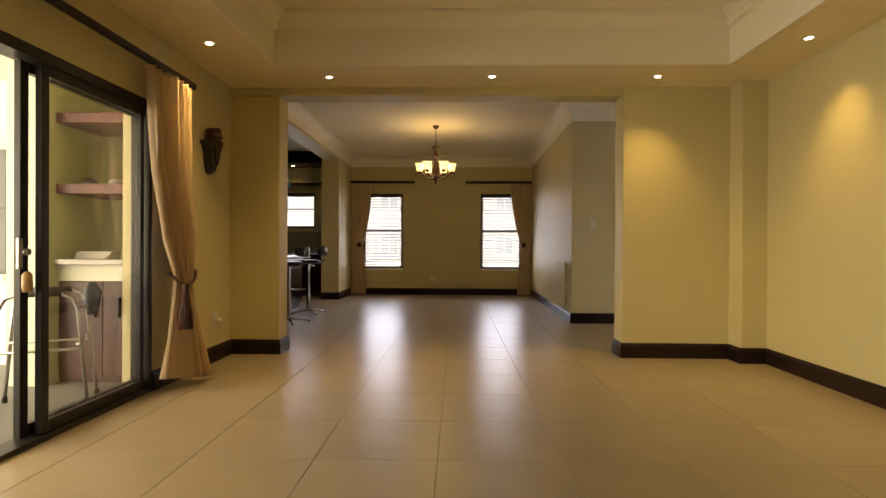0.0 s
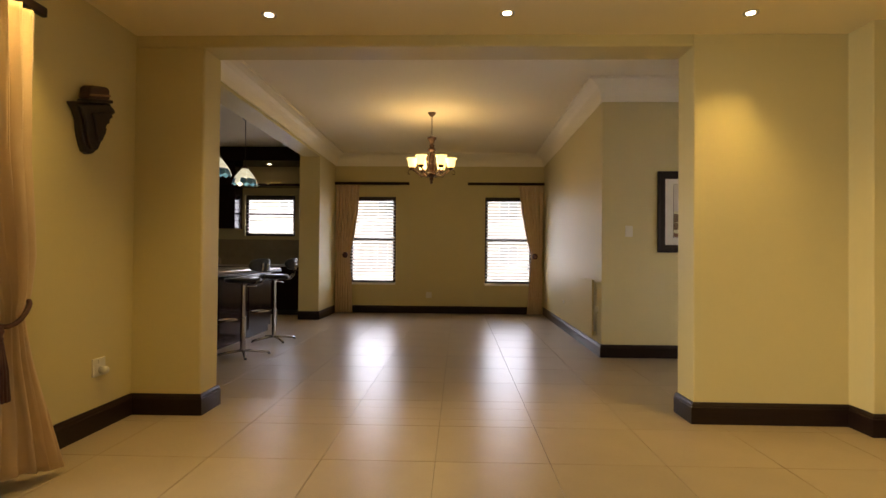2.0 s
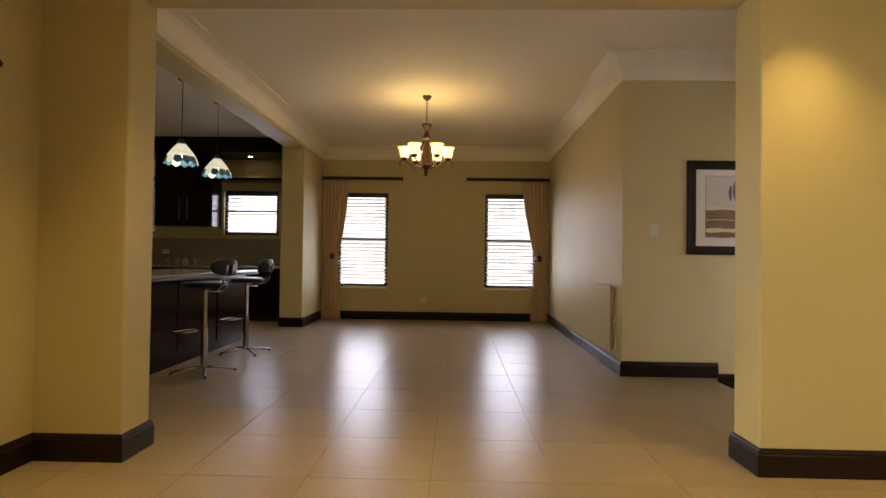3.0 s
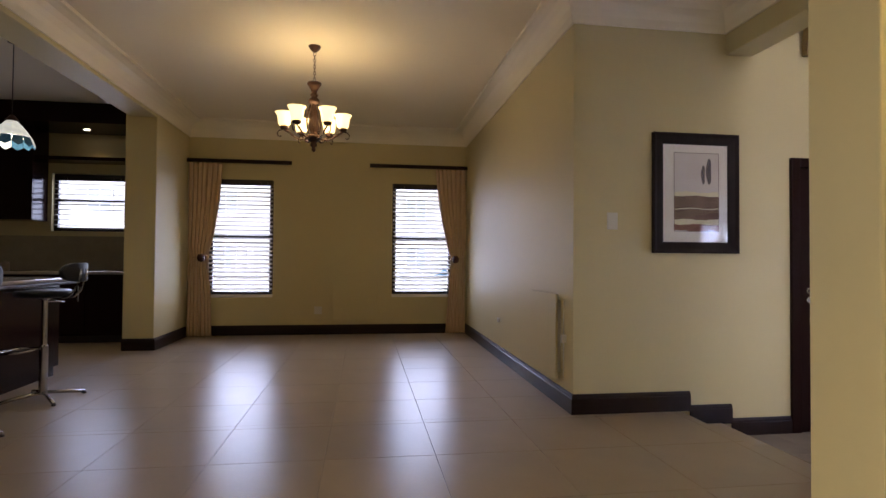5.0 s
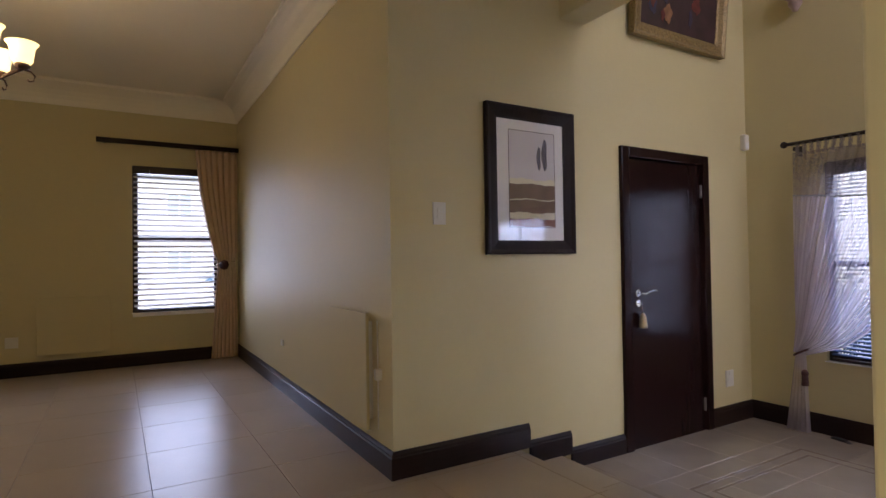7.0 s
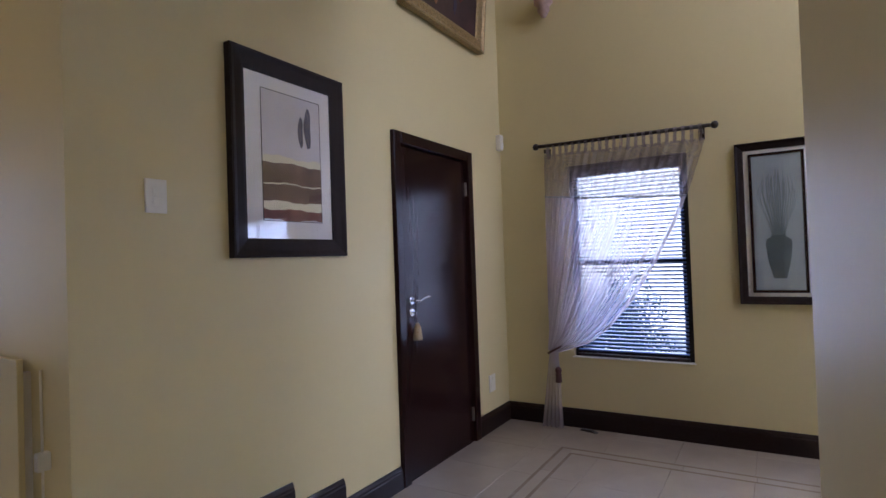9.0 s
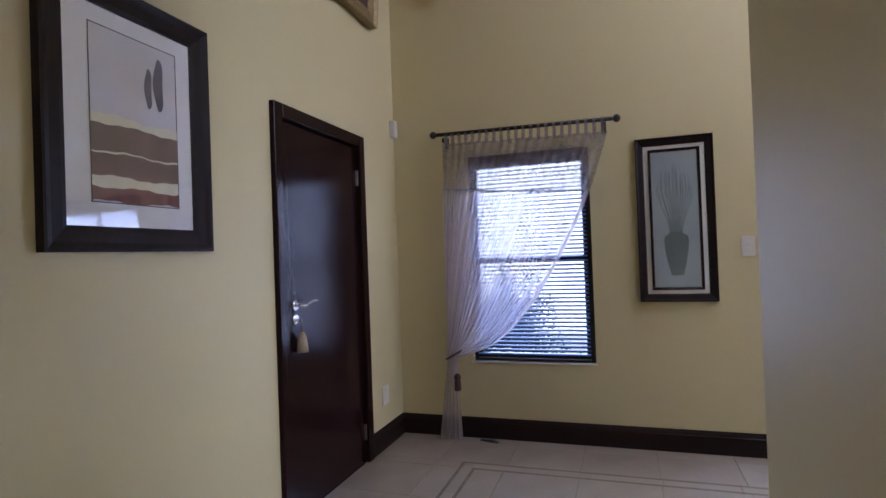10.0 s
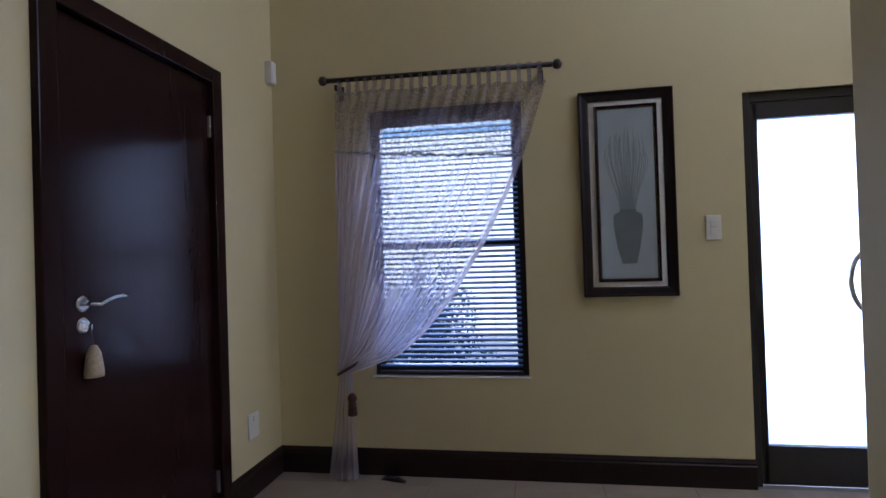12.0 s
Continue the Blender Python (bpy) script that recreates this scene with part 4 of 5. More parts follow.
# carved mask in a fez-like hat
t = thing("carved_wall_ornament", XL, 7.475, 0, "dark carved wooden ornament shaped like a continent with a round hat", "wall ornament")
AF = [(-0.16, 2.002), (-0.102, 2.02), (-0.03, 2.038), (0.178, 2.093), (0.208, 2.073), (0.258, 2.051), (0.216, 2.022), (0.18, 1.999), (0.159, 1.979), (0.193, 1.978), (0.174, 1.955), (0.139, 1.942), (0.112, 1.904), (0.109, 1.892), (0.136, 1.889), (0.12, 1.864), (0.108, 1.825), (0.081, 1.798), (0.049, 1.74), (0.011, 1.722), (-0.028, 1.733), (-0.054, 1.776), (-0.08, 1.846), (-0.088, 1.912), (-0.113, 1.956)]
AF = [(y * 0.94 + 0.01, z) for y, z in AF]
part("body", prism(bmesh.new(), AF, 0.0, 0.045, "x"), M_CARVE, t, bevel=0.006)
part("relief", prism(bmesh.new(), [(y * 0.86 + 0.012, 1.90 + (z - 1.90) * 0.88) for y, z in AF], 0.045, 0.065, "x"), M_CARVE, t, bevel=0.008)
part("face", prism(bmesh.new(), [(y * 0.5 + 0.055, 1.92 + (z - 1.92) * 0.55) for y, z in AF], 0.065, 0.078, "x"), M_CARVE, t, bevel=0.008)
M_FELT = mk("brown_felt", (0.055, 0.024, 0.018), 0.6, vary=0.2)
part("brim", prism(bmesh.new(), [(-0.06, 2.022), (0.17, 2.075), (0.168, 2.095), (-0.045, 2.045)], 0.0, 0.085, "x"), M_CARVE, t, bevel=0.006)
part("crown", prism(bmesh.new(), [(-0.04, 2.045), (0.148, 2.09), (0.14, 2.158), (0.11, 2.163), (-0.01, 2.135), (-0.03, 2.12)], 0.0, 0.08, "x"), M_FELT, t, bevel=0.014)
part("hat_band", prism(bmesh.new(), [(-0.036, 2.064), (0.145, 2.109), (0.144, 2.122), (-0.034, 2.077)], 0.001, 0.0825, "x"), mk("tan_band", (0.30, 0.17, 0.10), 0.6), t)


# ceiling downlights
def downlight(x, y, z, watts, seen=True):
    t = thing("downlight", x, y, z, "small round recessed ceiling downlight, switched on", "ceiling light", "ceiling downlights")
    part("rim", lathe(bmesh.new(), [(0.029, -0.002), (0.046, -0.006), (0.050, 0), (0.029, 0)], 24), M_TIN, t)
    part("lamp", lathe(bmesh.new(), [(0.028, -0.003), (0, -0.004)], 20), M_BULB, t)
    d = bpy.data.lights.new("downlight_lamp", "SPOT")
    d.energy, d.color, d.spot_size, d.spot_blend, d.shadow_soft_size = watts, WARM, radians(92), 1.0, 0.07
    new("downlight_lamp", d).matrix_world = pose(x, y, z - 0.02)


# the last seven are guessed, out of view, added to light the room
for x, y in ((-0.23, 6.83), (0.51, 7.69), (2.03, 7.68), (3.55, 7.69), (4.34, 6.77), (-0.23, 4.5), (4.34, 5.2), (-0.23, 3.2), (4.34, 3.4), (-0.23, 1.2), (4.34, 1.4), (2.0, -0.6)):
    downlight(x, y, CZ, DOWN_W)

# ---- chandelier ----
CX, CY = 1.35, 11.83
t = thing("chandelier", CX, CY, DZ, "bronze six-arm chandelier with lit alabaster bell shades hanging by a chain", "chandelier")
part("canopy", lathe(bmesh.new(), [(0, 0), (0.058, 0), (0.055, -0.012), (0.04, -0.035), (0.016, -0.055), (0, -0.06)], 24), M_BRONZE, t, smooth=True)
first = None
for i in range(9):
    q = [(0.011 * math.cos(a), 0, 0.021 * math.sin(a)) for a in (2 * math.pi * k / 12 for k in range(12))]
    if first is None:
        ob = first = part("chain_link", tube(bmesh.new(), q, 0.003, 6, True), M_BRONZE, t, smooth=True)
    else:
        ob = bpy.data.objects.new("chain_link", first.data)
        scene.collection.objects.link(ob)
        ob.parent = t
    ob.matrix_local = pose(0, 0, -0.075 - i * 0.030, 0, 0, 90 * (i % 2))
part("column", lathe(bmesh.new(), [(0.006, -0.335), (0.062, -0.345), (0.066, -0.36), (0.045, -0.39), (0.026, -0.43), (0.022, -0.445), (0.036, -0.455), (0.036, -0.465), (0.024, -0.48), (0.05, -0.51), (0.058, -0.53), (0.03, -0.545), (0.022, -0.56), (0.034, -0.62), (0.046, -0.70), (0.052, -0.76), (0.04, -0.80), (0.03, -0.82), (0.05, -0.84)], 28), M_BRONZE, t, smooth=True)
part("bowl", lathe(bmesh.new(), [(0.05, -0.84), (0.075, -0.85), (0.07, -0.87), (0.045, -0.895), (0.022, -0.91), (0.03, -0.925), (0.03, -0.94), (0.012, -0.955), (0.02, -0.968), (0.018, -0.985), (0, -1.0)], 28), M_BRONZE, t, smooth=True)
for k in range(6):
    a = radians(-58.6 + 60 * k)
    ca, sa = math.cos(a), math.sin(a)
    arm = [(0.035, -0.845), (0.07, -0.875), (0.12, -0.885), (0.17, -0.865), (0.21, -0.835), (0.24, -0.815), (0.268, -0.80)]
    part("arm", tube(bmesh.new(), [(r * ca, r * sa, z) for r, z in arm], 0.0085, 8, taper=lambda f: 1.2 - 0.4 * f), M_BRONZE, t, smooth=True)
    curl = [(0.18, -0.85), (0.225, -0.815), (0.27, -0.795), (0.312, -0.805), (0.33, -0.83), (0.322, -0.857), (0.303, -0.865), (0.294, -0.852)]
    part("scroll", tube(bmesh.new(), [(r * ca, r * sa, z) for r, z in curl], 0.006, 8, taper=lambda f: 1.2 - 0.5 * f), M_BRONZE, t, smooth=True)
    part("cage_rib", tube(bmesh.new(), [(r * math.cos(a + .5), r * math.sin(a + .5), z) for r, z in ((0.035, -0.55), (0.062, -0.62), (0.075, -0.70), (0.068, -0.78), (0.045, -0.84))], 0.005, 6), M_BRONZE, t, smooth=True)
    part("cup", lathe(bmesh.new(), [(0, -0.80), (0.03, -0.795), (0.042, -0.775), (0.036, -0.765), (0, -0.765)], 20, 0.268 * ca, 0.268 * sa), M_BRONZE, t, smooth=True)
    sh = part("shade", lathe(bmesh.new(), [(0.040, -0.765), (0.054, -0.745), (0.060, -0.70), (0.065, -0.665), (0.081, -0.642), (0.084, -0.639), (0.078, -0.639), (0.060, -0.667), (0.055, -0.70), (0.048, -0.745), (0.027, -0.76)], 28, 0.268 * ca, 0.268 * sa), M_GLOW, t, "lit alabaster glass bell shade", smooth=True)
d = bpy.data.lights.new("chandelier_lamp", "POINT")
d.energy, d.color, d.shadow_soft_size = CHAND_W, (1.0, 0.72, 0.33), 0.25
new("chandelier_lamp", d).location = (CX, CY, DZ - 0.70)

# ---- kitchen ----


def pendant(x, y):
    t = thing("pendant_lamp", x, y, DZ - 0.045, "stained-glass pendant lamp, lit, cream above a blue scalloped border", "pendant lamp", "kitchen pendant lamps")
    part("canopy", lathe(bmesh.new(), [(0, 0.045), (0.05, 0.045), (0.045, 0.025), (0, 0.015)], 20), M_BLACK, t, smooth=True)
    part("cord", tube(bmesh.new(), [(0, 0, 0.025), (0, 0, -0.66)], 0.0045, 8), M_BLACK, t)
    part("cap", lathe(bmesh.new(), [(0, -0.64), (0.02, -0.645), (0.035, -0.67), (0.055, -0.69), (0.055, -0.70), (0, -0.70)], 20), M_BRONZE, t, smooth=True)
    n = 12
    prof = [(0.045, -0.70), (0.085, -0.745), (0.130, -0.805), (0.155, -0.845)]
    for i in range(n):
        a0, a1 = 2 * math.pi * i / n, 2 * math.pi * (i + 1) / n
        bm = bmesh.new()
        g = [[bm.verts.new((r * math.cos(a), r * math.sin(a), z)) for a in (a0 + 0.001, a1 - 0.001)] for r, z in prof]
        for p, q in zip(g, g[1:]):
            bm.faces.new((p[0], p[1], q[1], q[0]))
        part("cream_panel", bm, M_GLOWC, t)
        bm = bmesh.new()
        m_ = (a0 + a1) / 2
        pts = [(0.156, -0.846, a0 + .006), (0.156, -0.846, a1 - .006), (0.180, -0.91, a1 - .006), (0.181, -0.93, m_ + .1), (0.181, -0.94, m_), (0.181, -0.93, m_ - .1), (0.180, -0.91, a0 + .006)]
        bm.faces.new([bm.verts.new((r * math.cos(a), r * math.sin(a), z)) for r, z, a in pts])
        part("blue_panel", bm, M_GLOWB if i % 4 else M_GLOWC, t)
    part("bulb", lathe(bmesh.new(), [(0.012, -0.71), (0.03, -0.77), (0.035, -0.81), (0.02, -0.845), (0, -0.85)], 16), M_BULB, t, smooth=True)
    d = bpy.data.lights.new("pendant_light", "POINT")
    d.energy, d.color, d.shadow_soft_size = 1.3, (1.0, 0.9, 0.75), 0.05
    new("pendant_light", d).location = (x, y, DZ - 0.90)


pendant(-1.40, 11.22)
pendant(-1.40, 12.15)
pendant(-1.40, 10.29)

t = thing("kitchen_island", 0, 0, 0, "dark mahogany kitchen island with a grey granite bar top", "kitchen island")
part("body", boxes((-1.95, -1.06, 8.7, 12.34, 0.09, 0.87)), M_DARK, t, bevel=0.004)
part("plinth", boxes((-1.92, -1.085, 8.73, 12.30, 0.0, 0.09)), M_DARK, t)
for i in range(4):
    part("side_panel", boxes((-1.06, -1.052, 8.74 + i * 0.905, 8.74 + i * 0.905 + 0.87, 0.12, 0.84)), M_DARK, t, bevel=0.004)
part("top_edge", boxes((-2.0, -0.93, 8.65, 12.44, 0.87, 0.897)), M_CARVE, t, bevel=0.01)
part("worktop", boxes((-2.0, -0.94, 8.65, 12.43, 0.897, 0.93)), M_STONE, t, bevel=0.01)

t = thing("kitchen_counter", 0, 0, 0, "dark mahogany base cabinets with a grey granite top in the kitchen", "kitchen cabinet")
part("body", boxes((-5.15, -1.07, 14.36, YN - .001, 0.1, 0.90)), M_DARK, t, bevel=0.004)
part("plinth", boxes((-5.15, -1.07, 14.42, YN - .001, 0, 0.1)), M_CARVE, t)
for i in range(6):
    x0 = -5.1 + i * 0.67
    dr = part("cabinet_door", boxes((x0, x0 + 0.65, 14.342, 14.36, 0.12, 0.88)), M_DARK, t, bevel=0.003)
    part("handle", tube(bmesh.new(), [(x0 + 0.58, 14.325, 0.55), (x0 + 0.58, 14.325, 0.75)], 0.006, 8), M_TIN, dr, smooth=True)
part("worktop", boxes((-5.15, -1.06, 14.32, YN - .001, 0.90, 0.94)), M_STONE, t, bevel=0.008)
part("splashback", boxes((-5.15, -1.06, YN - .014, YN - .001, 0.94, 1.42)), mk("beige_splashback_tile", (0.30, 0.26, 0.19), 0.25, vary=0.15, scale=8), t)

t = thing("wall_cabinet", 0, 0, 0, "glossy dark mahogany wall cabinet with two bar handles beside the window", "kitchen cabinet")
part("body", boxes((-3.58, -2.55, 14.60, YN, 1.62, 2.855)), M_DARK, t, bevel=0.003)
for x0, hxx in ((-3.578, -3.13), (-3.063, -2.99)):
    dr = part("cabinet_door", boxes((x0, x0 + 0.511, 14.58, 14.60, 1.63, 2.44)), M_DARK, t, bevel=0.003)
    part("handle", tube(bmesh.new(), [(hxx, 14.56, 1.72), (hxx, 14.56, 2.12)], 0.006, 8), M_TIN, dr, smooth=True)
    part("upper_door", boxes((x0, x0 + 0.511, 14.58, 14.60, 2.45, 2.85)), M_DARK, t, bevel=0.003)
t = thing("bulkhead", 0, 0, 0, "dark mahogany bulkhead with recessed downlights along the kitchen ceiling", "bulkhead")
part("body", boxes((-5.15, KX2 - .002, 14.22, YN - .001, 2.86, DZ - .001)), M_DARK, t, bevel=0.004)
for x0, x1 in ((-5.15, -3.585), (-2.545, -1.055)):
    t = thing("pelmet_shelf", 0, 0, 0, "dark mahogany pelmet shelf above the kitchen window", "shelf", "kitchen pelmets")
    part("board", boxes((x0, x1, 14.62, YN - .001, 2.44, 2.49)), M_DARK, t, bevel=0.004)
for x in (-1.91, -4.4):
    t = thing("downlight", x, 14.62, 2.86, "small round recessed downlight in the kitchen bulkhead, switched on", "ceiling light", "kitchen downlights")
    part("rim", lathe(bmesh.new(), [(0.036, -0.002), (0.050, -0.006), (0.052, 0), (0.036, 0)], 24), M_TIN, t)
    part("lamp", lathe(bmesh.new(), [(0.034, -0.003), (0, -0.004)], 20), M_BULB, t)
    d = bpy.data.lights.new("downlight_lamp", "SPOT")
    d.energy, d.color, d.spot_size, d.spot_blend, d.shadow_soft_size = 10, WARM, radians(100), 0.7, 0.03
    new("downlight_lamp", d).matrix_world = pose(x, 14.66, 2.84)
# things on the counter
t = thing("electric_kettle", -3.72, 14.6, 0.94, "chrome and black electric kettle on the kitchen counter", "kettle")
part("base", lathe(bmesh.new(), [(0.08, 0), (0.08, 0.02), (0, 0.02)], 20), M_BLACK, t)
part("body", lathe(bmesh.new(), [(0.078, 0.02), (0.08, 0.06), (0.07, 0.14), (0.055, 0.19), (0, 0.20)], 24), M_CHROME, t, smooth=True)
part("lid", lathe(bmesh.new(), [(0.03, 0.198), (0.012, 0.215), (0.014, 0.23), (0, 0.235)], 16), M_BLACK, t, smooth=True)
part("handle", tube(bmesh.new(), [(0.055, 0, 0.19), (0.11, 0, 0.20), (0.125, 0, 0.15), (0.11, 0, 0.08), (0.08, 0, 0.06)], 0.011, 10), M_BLACK, t, smooth=True)
for x, c in ((-3.35, (0.30, 0.26, 0.2)), (-3.18, (0.34, 0.30, 0.25)), (-3.03, (0.5, 0.45, 0.36)), (-2.88, (0.28, 0.2, 0.14))):
    t = thing("storage_jar", x, 14.62, 0.94, "small round cream and brown storage jar on the kitchen counter", "jar", "kitchen jars")
    mm = mk("jar_glaze", c, 0.3)
    jar = part("body", lathe(bmesh.new(), [(0.045, 0), (0.05, 0.02), (0.05, 0.09), (0.042, 0.10), (0, 0.10)], 18), mm, t, smooth=True)
    part("lid", lathe(bmesh.new(), [(0.044, 0.101), (0.044, 0.112), (0.012, 0.118), (0.014, 0.13), (0, 0.132)], 18), mm, t, smooth=True)
plate(-3.55, YN - .014, 1.17, 0, 0.12, 0.08, "white wall socket with a black plug above the kitchen counter", "socket")


def stool(x, y, rz):
    """A bar stool; it faces local -x."""
    t = thing("bar_stool", x, y, 0, "chrome bar stool with a black padded seat and a low backrest", "bar stool", "stools at the kitchen island", rz)
    for k in range(4):
        a = radians(45 + 90 * k)
        part("foot", tube(bmesh.new(), [(0.02 * math.cos(a), 0.02 * math.sin(a), 0.055), (0.15 * math.cos(a), 0.15 * math.sin(a), 0.04), (0.29 * math.cos(a), 0.29 * math.sin(a), 0.018)], 0.014, 10), M_CHROME, t, smooth=True)
        part("foot_pad", lathe(bmesh.new(), [(0.016, 0), (0.016, 0.012), (0, 0.012)], 12, 0.285 * math.cos(a), 0.285 * math.sin(a)), M_BLACK, t)
    part("post", lathe(bmesh.new(), [(0.03, 0.04), (0.03, 0.42), (0.022, 0.43), (0.022, 0.78), (0.06, 0.80), (0, 0.80)], 20), M_CHROME, t, smooth=False)
    part("footrest", tube(bmesh.new(), [(-0.02, 0.03, 0.40), (-0.10, 0.13, 0.385), (-0.24, 0.15, 0.38), (-0.28, 0.08, 0.38), (-0.28, -0.08, 0.38), (-0.24, -0.15, 0.38), (-0.10, -0.13, 0.385), (-0.02, -0.03, 0.40)], 0.009, 10), M_CHROME, t, smooth=True)
    part("lever", tube(bmesh.new(), [(0, 0, 0.77), (0.03, 0.12, 0.765), (0.04, 0.18, 0.755)], 0.006, 8), M_CHROME, t, smooth=True)
    bm = bmesh.new()
    seg, rings = 32, []
    for r, z in ((0.0, 0.80), (0.17, 0.80), (0.196, 0.815), (0.20, 0.835), (0.185, 0.852), (0.12, 0.858), (0.0, 0.852)):
        rings.append([bm.verts.new((r * math.cos(a) * (1.0 if math.cos(a) < 0 else 0.92), r * 1.05 * math.sin(a), z + 0.015 * abs(math.sin(a)) * (r / 0.2) ** 2)) for a in (2 * math.pi * i / seg for i in range(seg))] if r else None)
    mid0, mid1 = bm.verts.new((0, 0, 0.80)), bm.verts.new((0, 0, 0.852))
    rr = [q for q in rings if q]
    for a, b in zip(rr, rr[1:]):
        for i in range(seg):
            bm.faces.new((a[i], a[(i + 1) % seg], b[(i + 1) % seg], b[i]))
    for i in range(seg):
        bm.faces.new((rr[0][(i + 1) % seg], rr[0][i], mid0))
        bm.faces.new((rr[-1][i], rr[-1][(i + 1) % seg], mid1))
    part("seat", bm, M_LEATHER, t, smooth=True)
    for s in (-1, 1):
        part("back_bar", tube(bmesh.new(), [(0.10, 0.045 * s, 0.80), (0.20, 0.045 * s, 0.81), (0.245, 0.045 * s, 0.86), (0.288, 0.04 * s, 0.97), (0.292, 0.04 * s, 1.03)], 0.010, 10), M_CHROME, t, smooth=True)
    bm = bmesh.new()
    g = []
    for j in range(9):
        v = j / 8
        row = []
        for i in range(17):
            u = i / 16 * 2 - 1
            ang = u * 0.85
            hw = 0.075 * math.sqrt(max(0.02, 1 - abs(u) ** 3.2))
            row.append((0.265 - 0.15 * (1 - math.cos(ang)), 0.165 * math.sin(ang) / math.sin(0.85) , 1.005 + (v * 2 - 1) * hw))
        g.append(row)
    front = [[bm.verts.new((x_ - 0.016, y_, z_)) for x_, y_, z_ in r] for r in g]
    back = [[bm.verts.new((x_ + 0.016, y_, z_)) for x_, y_, z_ in r] for r in g]
    for sgrid in (front, back):
        for a, b in zip(sgrid, sgrid[1:]):
            for i in range(16):
                bm.faces.new((a[i], a[i + 1], b[i + 1], b[i]))
    rim = [(0, i) for i in range(17)] + [(j, 16) for j in range(1, 9)] + [(8, i) for i in range(15, -1, -1)] + [(j, 0) for j in range(7, 0, -1)]
    for (j0, i0), (j1, i1) in zip(rim, rim[1:] + rim[:1]):
        bm.faces.new((front[j0][i0], front[j1][i1], back[j1][i1], back[j0][i0]))
    part("backrest", bm, M_LEATHER, t, smooth=True, bevel=0.006)
    return t


s1 = stool(-0.655, 10.27, -18)
tagged(copy_thing(s1, pose(-0.67, 11.35, 0, 0, 0, -4)), "chrome bar stool with a black padded seat, turned slightly outwards")

# ---- sliding door and patio room ----
d = tagged(new("door_3"), kind="structure")
part("door_frame", boxes((XL - .14, XL + .005, 3.6, 6.60, 2.075, 2.14), (XL - .14, XL + .005, 6.565, 6.60, 0.03, 2.075), (XL - .14, XL + .005, 3.6, 3.66, 0.03, 2.075), (XL - .14, XL + .005, 3.6, 6.60, -0.006, 0.03)), M_BLACK, d, bevel=0.004)


def glass_leaf(x, y0, y1, a, b):
    part("leaf_frame", boxes((x - .02, x + .02, y0, y0 + a, .034, 2.07), (x - .02, x + .02, y1 - b, y1, .034, 2.07), (x - .02, x + .02, y0 + a, y1 - b, 2.016, 2.07), (x - .02, x + .02, y0 + a, y1 - b, .034, .101)), M_BLACK, d, bevel=0.004)
    part("pane", boxes((x - .003, x + .003, y0 + a, y1 - b, .101, 2.016)), M_GLASS, d).visible_shadow = False


glass_leaf(XL - .035, 5.543, 6.525, .056, .042)
glass_leaf(XL - .095, 5.470, 6.565, .056, .03)
part("lock", boxes((XL - .075, XL - .060, 5.44, 5.469, 0.95, 1.115)), M_TIN, d, bevel=0.003)
part("lock_cylinder", tube(bmesh.new(), [(XL - .074, 5.492, 1.04), (XL - .045, 5.492, 1.04)], 0.018, 14), M_TIN, d, smooth=True)
t = thing("key_tag", XL - .050, 5.485, 0.825, "round wooden key tag hanging from the sliding door's lock", "key tag")
part("string", tube(bmesh.new(), [(-0.01, -0.01, 0.17), (0, 0, 0.11)], 0.003, 6), M_CORD, t)
part("body", lathe(bmesh.new(), [(0.022, 0), (0.027, 0.03), (0.025, 0.09), (0.012, 0.11), (0, 0.11)], 16), M_TAGW, t, smooth=True)

M_DOORWOOD = wood("patio_cabinet_wood", (0.055, 0.014, 0.012), 0.45, 0.0)
M_CREAM = mat("patio_cream_paint", (0.70, 0.68, 0.55), 0.6, vary=0.04, scale=1.5)
M_PWALL = mat("patio_wall_paint", (0.40, 0.40, 0.22), 0.6, vary=0.04, scale=1.5)
done("floor_patio", boxes((-6.0, XL - .22, 1.0, YF, -.3, -0.03)), mk("patio_tile", (0.16, 0.155, 0.15), 0.5, vary=0.1, scale=3), kind="structure")
done("wall_patio", boxes((-1.50, XL - .221, 7.46, YF, -.03, 2.7), (-1.52, -1.50, 6.82, YF, -.03, 2.7)), M_PWALL, kind="structure")
done("wall_patio", boxes((-1.82, -1.521, 6.80, YF, -.03, 2.7), (-0.806, XL - .221, 6.70, 6.84, -.03, 2.7)), M_CREAM, kind="structure")
done("wall_patio", boxes((-6.0, -1.821, 7.9, YF, -.03, 2.7)), M_OUT, kind="structure")
# unseen ceiling, stretched outward to keep the sun off the patio
done("ceiling", boxes((-6.3, XL - .22, -1.0, YF, 2.7, 2.8)), M_CEIL, kind="structure")
for z in (1.490, 2.058):
    t = thing("wall_shelf", 0, 0, 0, "thick red-brown floating wooden shelf in the patio niche", "shelf", "patio niche shelves")
    part("board", boxes((-1.498, -0.772, 6.90, 7.458, z, z + 0.08)), M_MAHOG, t, bevel=0.004)
